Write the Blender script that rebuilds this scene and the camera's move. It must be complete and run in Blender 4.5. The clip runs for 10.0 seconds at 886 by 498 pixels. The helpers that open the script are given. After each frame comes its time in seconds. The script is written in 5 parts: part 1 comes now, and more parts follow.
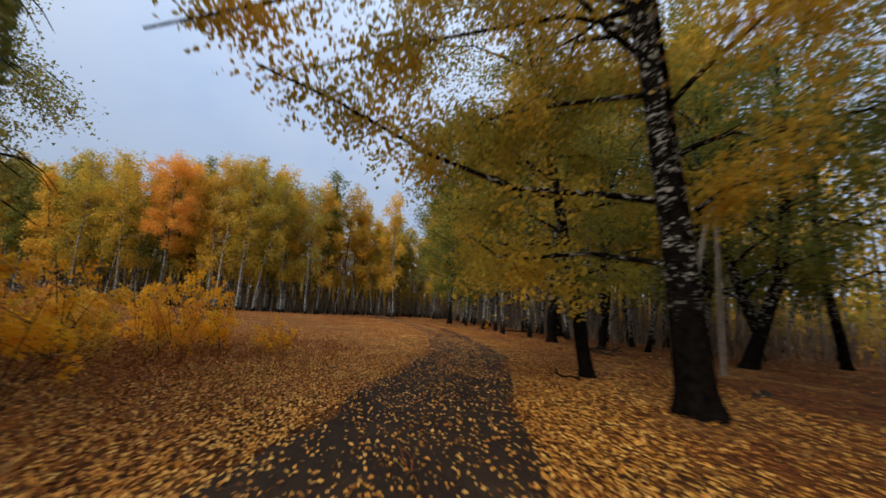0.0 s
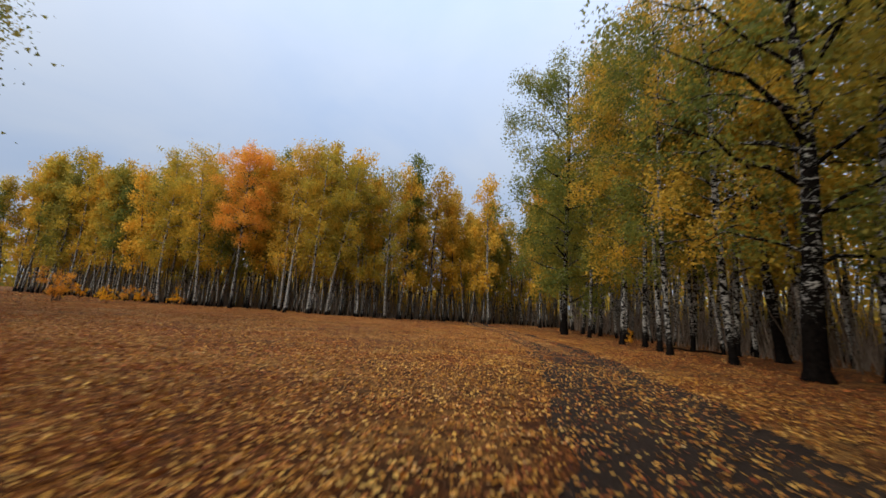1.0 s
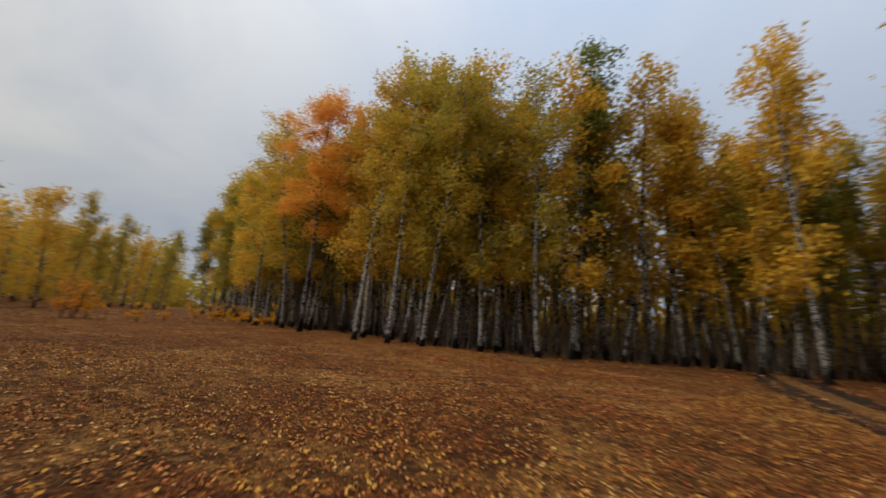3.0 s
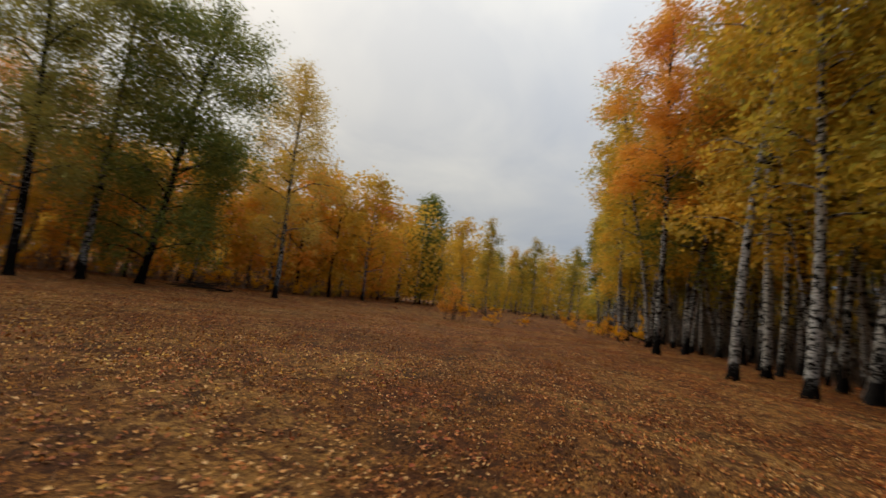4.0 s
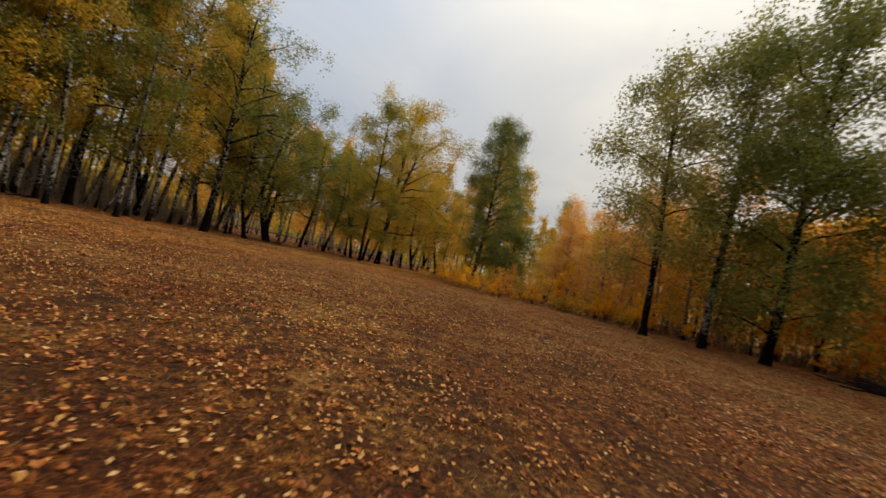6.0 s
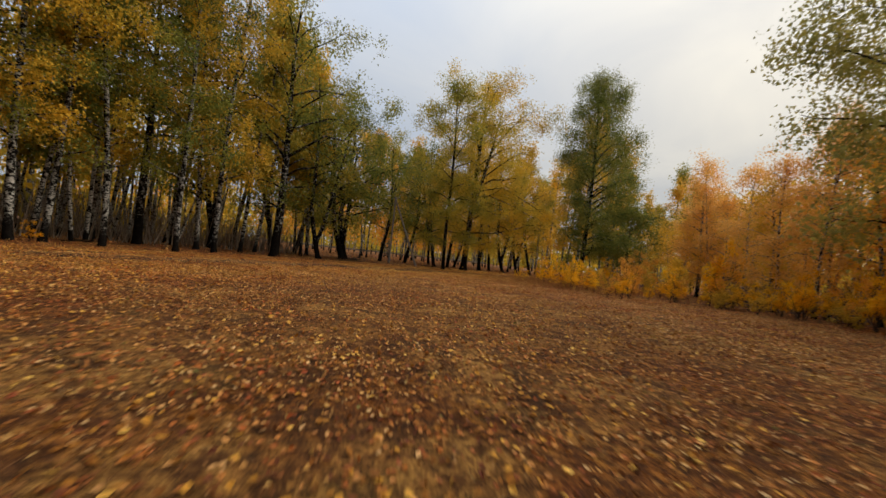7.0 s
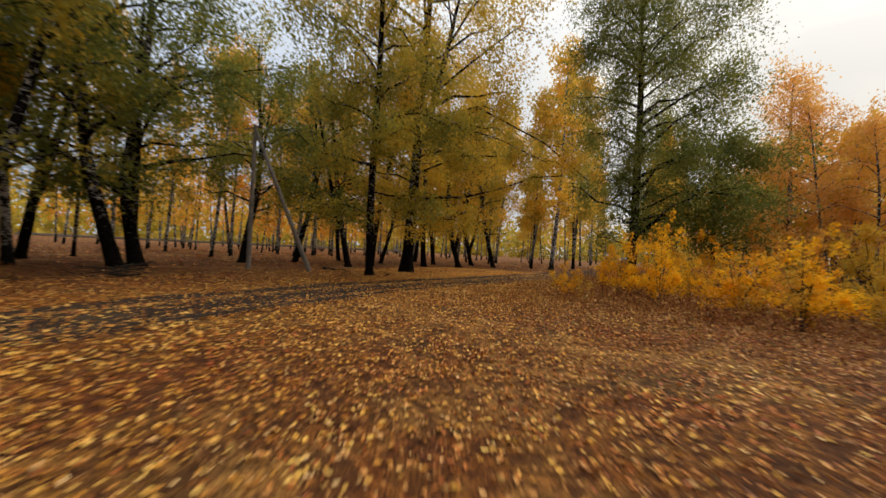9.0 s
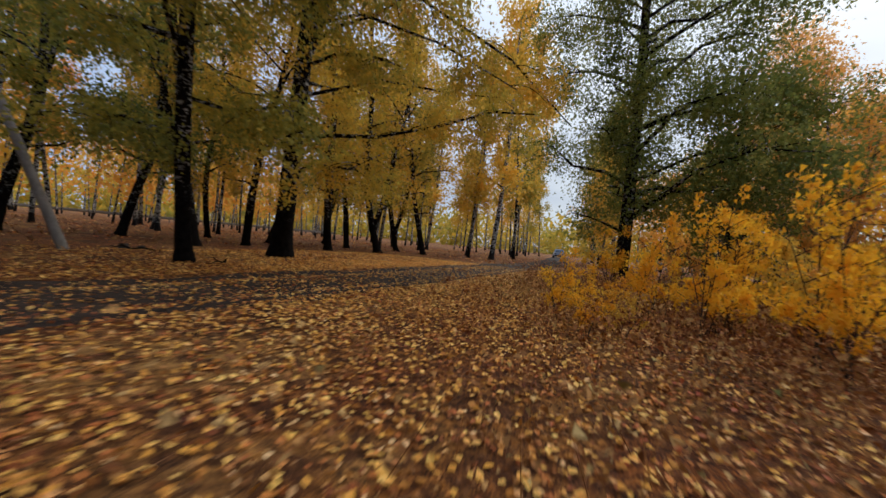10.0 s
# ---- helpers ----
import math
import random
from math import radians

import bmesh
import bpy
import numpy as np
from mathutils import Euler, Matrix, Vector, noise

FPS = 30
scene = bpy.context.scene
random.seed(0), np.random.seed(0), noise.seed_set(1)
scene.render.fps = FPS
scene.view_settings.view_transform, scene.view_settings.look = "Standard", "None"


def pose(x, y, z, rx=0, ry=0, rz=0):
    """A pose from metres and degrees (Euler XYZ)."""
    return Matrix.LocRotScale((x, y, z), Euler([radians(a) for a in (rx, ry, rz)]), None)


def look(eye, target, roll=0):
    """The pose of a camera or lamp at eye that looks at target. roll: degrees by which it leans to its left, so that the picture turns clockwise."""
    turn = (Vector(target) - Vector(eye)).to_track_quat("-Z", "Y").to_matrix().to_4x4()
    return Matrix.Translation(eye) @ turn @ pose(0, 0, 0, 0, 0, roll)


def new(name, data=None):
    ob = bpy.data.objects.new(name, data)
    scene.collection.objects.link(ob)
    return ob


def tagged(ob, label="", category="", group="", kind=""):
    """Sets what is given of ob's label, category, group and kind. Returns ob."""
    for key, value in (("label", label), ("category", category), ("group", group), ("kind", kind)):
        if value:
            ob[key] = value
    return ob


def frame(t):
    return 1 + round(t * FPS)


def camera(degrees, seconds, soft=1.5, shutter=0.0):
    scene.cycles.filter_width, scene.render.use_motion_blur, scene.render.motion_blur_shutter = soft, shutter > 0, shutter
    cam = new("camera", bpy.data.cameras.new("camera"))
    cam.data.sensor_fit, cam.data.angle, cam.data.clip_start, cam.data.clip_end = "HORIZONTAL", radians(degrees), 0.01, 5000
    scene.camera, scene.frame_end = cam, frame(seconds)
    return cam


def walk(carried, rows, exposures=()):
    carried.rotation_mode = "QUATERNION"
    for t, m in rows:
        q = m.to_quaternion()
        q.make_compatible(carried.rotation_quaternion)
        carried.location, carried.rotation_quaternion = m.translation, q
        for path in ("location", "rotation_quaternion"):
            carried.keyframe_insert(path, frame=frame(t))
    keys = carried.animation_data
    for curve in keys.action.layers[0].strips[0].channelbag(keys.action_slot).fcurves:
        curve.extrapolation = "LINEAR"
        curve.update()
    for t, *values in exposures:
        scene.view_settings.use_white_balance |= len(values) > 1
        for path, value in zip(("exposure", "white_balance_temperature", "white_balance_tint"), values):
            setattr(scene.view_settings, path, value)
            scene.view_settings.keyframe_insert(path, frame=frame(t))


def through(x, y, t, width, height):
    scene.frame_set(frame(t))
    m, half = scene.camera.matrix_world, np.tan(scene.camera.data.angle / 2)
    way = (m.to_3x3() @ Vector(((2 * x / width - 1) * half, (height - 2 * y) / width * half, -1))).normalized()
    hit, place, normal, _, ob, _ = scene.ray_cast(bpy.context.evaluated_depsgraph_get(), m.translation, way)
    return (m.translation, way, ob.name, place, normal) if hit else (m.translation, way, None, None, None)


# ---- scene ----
# ======================= camera and its walk =======================
cam = camera(98.6, 10.0, soft=1.5, shutter=0.22)
EXPOSURES = [(0.0, -0.3, 6300, 10), (1.0, -0.24, 6450, 10), (2.2, -0.5, 6950, 10), (3.4, -0.62, 6850, 10), (5.2, -0.55, 7300, 10), (6.2, -0.38, 7450, 10), (7.4, -0.26, 7350, 10), (8.6, -0.06, 7350, 10), (9.3, -0.12, 6800, 10), (10.0, -0.17, 5900, 10)]
PATH = [
    (0, (0.001, 0.001, 1.333), (-0.086, 1.974, 1.647), 3.34),
    (0.5, (-0.400, 4.700, 0.900), (-0.808, 6.625, 1.260), 4.88),
    (1, (-0.808, 9.083, 1.056), (-1.407, 10.964, 1.378), 3.85),
    (1.5, (-1.774, 14.713, 1.124), (-2.404, 16.580, 1.463), 3.50),
    (2, (-2.464, 20.382, 1.345), (-3.116, 22.242, 1.691), 3.44),
    (2.2, (-2.846, 22.354, 1.436), (-3.546, 24.197, 1.775), 3.58),
    (3.3, (-7.721, 29.646, 1.093), (-9.540, 30.395, 1.455), 5.14),
    (3.5, (-8.780, 30.651, 1.303), (-10.722, 31.009, 1.620), 5.41),
    (4, (-11.203, 33.154, 1.257), (-13.076, 32.497, 1.507), 7.24),
    (4.5, (-13.674, 34.733, 0.999), (-15.020, 33.272, 1.228), 9.08),
    (5, (-17.664, 35.974, 0.843), (-18.010, 34.015, 1.045), 10.89),
    (5.5, (-19.774, 35.070, 0.962), (-19.309, 33.132, 1.125), 12.84),
    (6, (-20.892, 33.680, 0.984), (-19.833, 31.986, 1.088), 12.64),
    (6.2, (-20.569, 33.015, 0.867), (-19.384, 31.406, 0.950), 11.98),
    (7.3, (-16.024, 28.767, 1.063), (-14.600, 27.363, 1.103), 5.07),
    (7.5, (-14.807, 27.813, 0.989), (-13.393, 26.400, 1.035), 4.36),
    (8, (-11.785, 25.290, 0.724), (-10.443, 23.808, 0.786), 3.60),
    (8.5, (-9.333, 23.024, 0.774), (-8.122, 21.434, 0.832), 2.99),
    (9, (-6.563, 19.333, 1.069), (-5.525, 17.624, 1.079), 2.87),
    (9.5, (-4.847, 16.534, 0.989), (-4.016, 14.715, 0.962), 3.75),
    (10, (-4.243, 13.839, 0.875), (-3.529, 11.971, 0.838), 5.34),
]
walk(cam, [(t, look(eye, target, roll)) for t, eye, target, roll in PATH],
     exposures=EXPOSURES)

# ======================= world and sun =======================
ZENITH = 2.0
SUN_DIR = Vector((-0.42, -0.72, 0.58)).normalized()
world = bpy.data.worlds.new("sky")
scene.world = world
world.use_nodes = True


def sky_nodes():
    nt = world.node_tree
    nt.nodes.clear()
    N = nt.nodes.new
    L = nt.links.new
    out = N("ShaderNodeOutputWorld")
    bg = N("ShaderNodeBackground")
    bg.inputs["Strength"].default_value = 1.0
    sky = N("ShaderNodeTexSky")
    sky.sky_type = 'NISHITA'
    sky.sun_disc = False
    sky.sun_elevation = math.asin(SUN_DIR.z)
    sky.sun_rotation = math.atan2(SUN_DIR.x, SUN_DIR.y)
    scale = N("ShaderNodeVectorMath")
    scale.operation = 'SCALE'
    scale.inputs["Scale"].default_value = 0.11
    L(sky.outputs["Color"], scale.inputs[0])
    co = N("ShaderNodeTexCoord")
    # clouds lie in a flat layer: divide the direction by its height
    sep = N("ShaderNodeSeparateXYZ")
    L(co.outputs["Generated"], sep.inputs[0])
    up = N("ShaderNodeMath")
    up.operation = 'MAXIMUM'
    up.inputs[1].default_value = 0.0
    L(sep.outputs["Z"], up.inputs[0])
    addz = N("ShaderNodeMath")
    addz.operation = 'ADD'
    addz.inputs[1].default_value = 0.22
    L(up.outputs[0], addz.inputs[0])
    flat = N("ShaderNodeCombineXYZ")
    for i, ax in enumerate("XY"):
        d = N("ShaderNodeMath")
        d.operation = 'DIVIDE'
        L(sep.outputs[ax], d.inputs[0])
        L(addz.outputs[0], d.inputs[1])
        L(d.outputs[0], flat.inputs[i])
    n1 = N("ShaderNodeTexNoise")
    n1.inputs["Scale"].default_value = 1.3
    n1.inputs["Detail"].default_value = 5
    n1.inputs["Roughness"].default_value = 0.52
    n1.inputs["Distortion"].default_value = 0.5
    L(flat.outputs[0], n1.inputs["Vector"])
    ramp = N("ShaderNodeValToRGB")
    ramp.color_ramp.elements[0].position = 0.34
    ramp.color_ramp.elements[0].color = (0.41, 0.51, 0.69, 1)
    ramp.color_ramp.elements[1].position = 0.68
    ramp.color_ramp.elements[1].color = (0.51, 0.58, 0.70, 1)
    L(n1.outputs["Fac"], ramp.inputs["Fac"])
    # thin overcast is brighter and warmer round the veiled sun
    dot = N("ShaderNodeVectorMath")
    dot.operation = 'DOT_PRODUCT'
    dot.inputs[1].default_value = SUN_DIR
    L(co.outputs["Generated"], dot.inputs[0])
    mr = N("ShaderNodeMapRange")
    mr.interpolation_type = 'SMOOTHSTEP'
    mr.inputs["From Min"].default_value = 0.15
    mr.inputs["From Max"].default_value = 1.0
    mr.inputs["To Max"].default_value = 0.9
    L(dot.outputs["Value"], mr.inputs["Value"])
    veil = N("ShaderNodeMix")
    veil.data_type = 'RGBA'
    veil.blend_type = 'MIX'
    L(mr.outputs["Result"], veil.inputs["Factor"])
    L(ramp.outputs["Color"], veil.inputs["A"])
    glow = N("ShaderNodeValToRGB")
    glow.color_ramp.elements[0].position = 0.36
    glow.color_ramp.elements[0].color = (0.66, 0.665, 0.655, 1)
    glow.color_ramp.elements[1].position = 0.64
    glow.color_ramp.elements[1].color = (0.86, 0.845, 0.78, 1)
    L(n1.outputs["Fac"], glow.inputs["Fac"])
    L(glow.outputs["Color"], veil.inputs["B"])
    mix = N("ShaderNodeMix")
    mix.data_type = 'RGBA'
    mix.inputs["Factor"].default_value = 0.9
    L(scale.outputs[0], mix.inputs["A"])
    L(veil.outputs["Result"], mix.inputs["B"])
    # an overcast sky is about three times as bright overhead as at the horizon
    grad = N("ShaderNodeMath")
    grad.operation = 'MULTIPLY_ADD'
    grad.inputs[1].default_value = ZENITH
    grad.inputs[2].default_value = 1.0
    sq = N("ShaderNodeMath")
    sq.operation = 'POWER'
    sq.inputs[1].default_value = 1.6
    L(up.outputs[0], sq.inputs[0])
    L(sq.outputs[0], grad.inputs[0])
    bright = N("ShaderNodeVectorMath")
    bright.operation = 'SCALE'
    L(mix.outputs["Result"], bright.inputs[0])
    L(grad.outputs[0], bright.inputs["Scale"])
    L(bright.outputs[0], bg.inputs["Color"])
    L(bg.outputs[0], out.inputs["Surface"])


sky_nodes()
sun_data = bpy.data.lights.new("sun", 'SUN')
sun_data.energy = 2.6
sun_data.angle = radians(40)
sun_data.color = (1.0, 0.95, 0.86)
sun = new("sun", sun_data)
sun.matrix_world = look(SUN_DIR * 60, (0, 0, 0))


# ======================= materials =======================
def material(name, build, rough=0.85, gloss=0.15):
    m = bpy.data.materials.new(name)
    m.use_nodes = True
    nt = m.node_tree
    bsdf = nt.nodes["Principled BSDF"]
    bsdf.inputs["Roughness"].default_value = rough
    bsdf.inputs["Specular IOR Level"].default_value = gloss
    build(nt, bsdf)
    return m


def node(nt, kind, **inputs):
    n = nt.nodes.new(kind)
    for k, v in inputs.items():
        n.inputs[k.replace("_", " ")].default_value = v
    return n


def noise_node(nt, vec, scale, detail=4, rough=0.55, distort=0.0):
    n = node(nt, "ShaderNodeTexNoise", Scale=scale, Detail=detail, Roughness=rough, Distortion=distort)
    if vec is not None:
        nt.links.new(vec, n.inputs["Vector"])
    return n.outputs["Fac"]


def ramp_node(nt, fac, stops):
    r = nt.nodes.new("ShaderNodeValToRGB")
    els = r.color_ramp.elements
    while len(els) < len(stops):
        els.new(0.5)
    for e, (p, c) in zip(els, stops):
        e.position = p
        e.color = (*c, 1)
    nt.links.new(fac, r.inputs["Fac"])
    return r.outputs["Color"]


def mix_node(nt, fac, a, b, blend='MIX'):
    m = nt.nodes.new("ShaderNodeMix")
    m.data_type = 'RGBA'
    m.blend_type = blend
    for sock, v in (("Factor", fac), ("A", a), ("B", b)):
        if isinstance(v, bpy.types.NodeSocket):
            nt.links.new(v, m.inputs[sock])
        elif sock == "Factor":
            m.inputs[sock].default_value = v
        else:
            m.inputs[sock].default_value = (*v, 1)
    return m.outputs["Result"]


def bump_node(nt, bsdf, height, strength, dist):
    b = node(nt, "ShaderNodeBump", Strength=strength, Distance=dist)
    nt.links.new(height, b.inputs["Height"])
    nt.links.new(b.outputs["Normal"], bsdf.inputs["Normal"])


def object_co(nt):
    return nt.nodes.new("ShaderNodeTexCoord").outputs["Object"]


def leaf_material(name, stops, through=0.3, rough=0.6, own=0.3, patch=0.62, tree=0.4, shift=-0.18):
    """Leaves: the colour goes from leaf to leaf, from clump to clump and from tree to tree; light comes through."""
    def build(nt, bsdf):
        geo = nt.nodes.new("ShaderNodeNewGeometry")
        info = nt.nodes.new("ShaderNodeObjectInfo")
        wide = node(nt, "ShaderNodeMapRange", From_Min=0.32, From_Max=0.68, To_Min=0.0, To_Max=1.0)
        nt.links.new(noise_node(nt, object_co(nt), 0.72, 3), wide.inputs["Value"])
        clump = wide.outputs["Result"]
        s1 = nt.nodes.new("ShaderNodeMath")
        s1.operation = 'MULTIPLY_ADD'
        nt.links.new(geo.outputs["Random Per Island"], s1.inputs[0])
        s1.inputs[1].default_value = own
        m2 = nt.nodes.new("ShaderNodeMath")
        m2.operation = 'MULTIPLY_ADD'
        nt.links.new(clump, m2.inputs[0])
        m2.inputs[1].default_value = patch
        m3 = nt.nodes.new("ShaderNodeMath")
        m3.operation = 'MULTIPLY_ADD'
        nt.links.new(info.outputs["Random"], m3.inputs[0])
        m3.inputs[1].default_value = tree
        m3.inputs[2].default_value = shift
        nt.links.new(m3.outputs[0], m2.inputs[2])
        nt.links.new(m2.outputs[0], s1.inputs[2])
        col = ramp_node(nt, s1.outputs[0], stops)
        nt.links.new(col, bsdf.inputs["Base Color"])
        tr = nt.nodes.new("ShaderNodeBsdfTranslucent")
        nt.links.new(col, tr.inputs["Color"])
        sh = nt.nodes.new("ShaderNodeMixShader")
        sh.inputs[0].default_value = through
        nt.links.new(bsdf.outputs[0], sh.inputs[1])
        nt.links.new(tr.outputs[0], sh.inputs[2])
        nt.links.new(sh.outputs[0], nt.nodes["Material Output"].inputs["Surface"])
    return material(name, build, rough)


LEAF = {}
LEAF["green"] = leaf_material("leaves_green", [(0.0, (0.095, 0.13, 0.034)), (0.5, (0.21, 0.225, 0.044)), (0.8, (0.38, 0.32, 0.048)), (1.0, (0.60, 0.41, 0.048))], 0.5)
LEAF["olive"] = leaf_material("leaves_olive", [(0.0, (0.17, 0.18, 0.043)), (0.35, (0.37, 0.305, 0.049)), (0.65, (0.60, 0.40, 0.050)), (1.0, (0.86, 0.48, 0.050))], 0.45)
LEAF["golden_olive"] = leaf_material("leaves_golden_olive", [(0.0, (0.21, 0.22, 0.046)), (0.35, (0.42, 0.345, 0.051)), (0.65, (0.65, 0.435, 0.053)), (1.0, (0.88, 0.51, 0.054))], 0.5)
LEAF["gold"] = leaf_material("leaves_gold", [(0.0, (0.44, 0.31, 0.052)), (0.5, (0.72, 0.45, 0.056)), (1.0, (0.90, 0.52, 0.062))], 0.46)
LEAF["pale_gold"] = leaf_material("leaves_pale_gold", [(0.0, (0.34, 0.27, 0.07)), (0.5, (0.60, 0.43, 0.09)), (1.0, (0.82, 0.54, 0.11))], 0.46)
LEAF["orange"] = leaf_material("leaves_orange", [(0.0, (0.62, 0.30, 0.054)), (0.5, (0.82, 0.39, 0.058)), (1.0, (0.90, 0.49, 0.080))], 0.46)
LEAF["blue_green"] = leaf_material("leaves_blue_green", [(0.0, (0.075, 0.105, 0.024)), (0.5, (0.185, 0.205, 0.042)), (1.0, (0.42, 0.36, 0.075))], 0.46)
LEAF["pale_olive"] = leaf_material("leaves_pale_olive", [(0.0, (0.22, 0.22, 0.065)), (0.5, (0.44, 0.37, 0.085)), (1.0, (0.70, 0.50, 0.09))], 0.46)
LEAF["peach"] = leaf_material("leaves_peach", [(0.0, (0.66, 0.36, 0.095)), (0.5, (0.84, 0.47, 0.120)), (1.0, (0.90, 0.58, 0.195))], 0.46)
LEAF["yellow"] = leaf_material("leaves_yellow", [(0.0, (0.60, 0.25, 0.02)), (0.3, (0.86, 0.43, 0.024)), (0.6, (0.93, 0.54, 0.028)), (1.0, (0.96, 0.66, 0.06))], 0.55)
FALLEN = (0.8, 0.36, 0.0, -0.09)
LITTER_BROWN = leaf_material("dry_brown_leaves", [(0.0, (0.13, 0.032, 0.014)), (0.35, (0.40, 0.105, 0.026)), (0.66, (0.66, 0.23, 0.05)), (0.85, (0.82, 0.43, 0.13)), (1.0, (0.88, 0.56, 0.24))], 0.12, 0.55, *FALLEN)
LITTER_PALE = leaf_material("pale_fallen_leaves", [(0.0, (0.38, 0.13, 0.03)), (0.35, (0.74, 0.32, 0.05)), (1.0, (0.93, 0.58, 0.15))], 0.12, 0.55, *FALLEN)
LITTER_TAN = leaf_material("tan_fallen_leaves", [(0.0, (0.38, 0.12, 0.035)), (0.4, (0.66, 0.29, 0.08)), (1.0, (0.87, 0.56, 0.25))], 0.12, 0.55, *FALLEN)
LITTER_RED = leaf_material("red_fallen_leaves", [(0.0, (0.26, 0.05, 0.018)), (0.5, (0.52, 0.12, 0.03)), (1.0, (0.68, 0.25, 0.05))], 0.12, 0.5, *FALLEN)
LITTER = leaf_material("fallen_leaves", [(0.0, (0.13, 0.036, 0.009)), (0.38, (0.38, 0.14, 0.018)), (0.64, (0.74, 0.34, 0.045)), (1.0, (0.92, 0.57, 0.13))], 0.12, 0.55, *FALLEN)


def bark_build(dark_to, more, pale=1.0):
    """Birch bark: white skin with black lens marks and scars, black furrowed plates up to dark_to metres."""
    def build(nt, bsdf):
        co = object_co(nt)
        mp = nt.nodes.new("ShaderNodeMapping")
        mp.inputs["Scale"].default_value = (5.0, 5.0, 13.0)
        nt.links.new(co, mp.inputs["Vector"])
        marks = noise_node(nt, mp.outputs[0], 1.6, 4, 0.6, 0.3)
        mp2 = nt.nodes.new("ShaderNodeMapping")
        mp2.inputs["Scale"].default_value = (3.6, 3.6, 4.0)
        nt.links.new(co, mp2.inputs["Vector"])
        scars = noise_node(nt, mp2.outputs[0], 1.3, 5, 0.62, 0.8)
        white = ramp_node(nt, noise_node(nt, co, 2.2, 5), [(0.3, (0.42 * pale, 0.40 * pale, 0.36 * pale)), (0.7, (0.78 * pale, 0.75 * pale, 0.69 * pale))])
        m1 = ramp_node(nt, marks, [(0.52 - more, (1, 1, 1)), (0.57 - more, (0, 0, 0))])
        m2 = ramp_node(nt, scars, [(0.53 - more, (1, 1, 1)), (0.58 - more, (0, 0, 0))])
        blacks = ramp_node(nt, noise_node(nt, co, 9, 4), [(0.3, (0.0025, 0.002, 0.0018)), (0.7, (0.012, 0.0095, 0.008))])
        c = mix_node(nt, m1, blacks, white)
        c = mix_node(nt, m2, blacks, c)
        sep = nt.nodes.new("ShaderNodeSeparateXYZ")
        nt.links.new(co, sep.inputs[0])
        wob = nt.nodes.new("ShaderNodeMath")
        wob.operation = 'MULTIPLY_ADD'
        nt.links.new(scars, wob.inputs[0])
        wob.inputs[1].default_value = -dark_to * 2.2
        nt.links.new(sep.outputs["Z"], wob.inputs[2])
        edge = nt.nodes.new("ShaderNodeMapRange")
        edge.inputs["From Min"].default_value = -dark_to * 0.35
        edge.inputs["From Max"].default_value = dark_to * 0.25
        nt.links.new(wob.outputs[0], edge.inputs["Value"])
        c = mix_node(nt, edge.outputs["Result"], blacks, c)
        nt.links.new(c, bsdf.inputs["Base Color"])
        rel = mix_node(nt, 0.5, marks, scars)
        bump_node(nt, bsdf, rel, 0.7, 0.03)
    return build


BARK = material("birch_bark", bark_build(0.8, 0.03, 0.52), 0.85, 0.03)
BARK_THIN = material("young_birch_bark", bark_build(0.4, 0.0, 0.62), 0.85, 0.03)
BARK_DARK = material("old_birch_bark", bark_build(2.0, 0.075, 0.6), 0.9, 0.02)


# birch bark with its white greyed: shade among the trees put into the colour
BARK_SHADED = material("shaded_birch_bark", bark_build(0.6, 0.02, 0.6), 0.85)


def twig_build(nt, bsdf):
    c = ramp_node(nt, noise_node(nt, object_co(nt), 7, 4), [(0.3, (0.014, 0.011, 0.009)), (0.7, (0.06, 0.048, 0.038))])
    nt.links.new(c, bsdf.inputs["Base Color"])


TWIG = material("dark_twigs", twig_build, 0.85)


def brush_build(nt, bsdf):
    geo = nt.nodes.new("ShaderNodeNewGeometry")
    c = ramp_node(nt, geo.outputs["Random Per Island"], [(0.0, (0.12, 0.085, 0.06)), (0.6, (0.26, 0.20, 0.155)), (1.0, (0.40, 0.33, 0.27))])
    nt.links.new(c, bsdf.inputs["Base Color"])


BRUSH = material("grey_brown_shoots", brush_build, 0.85)


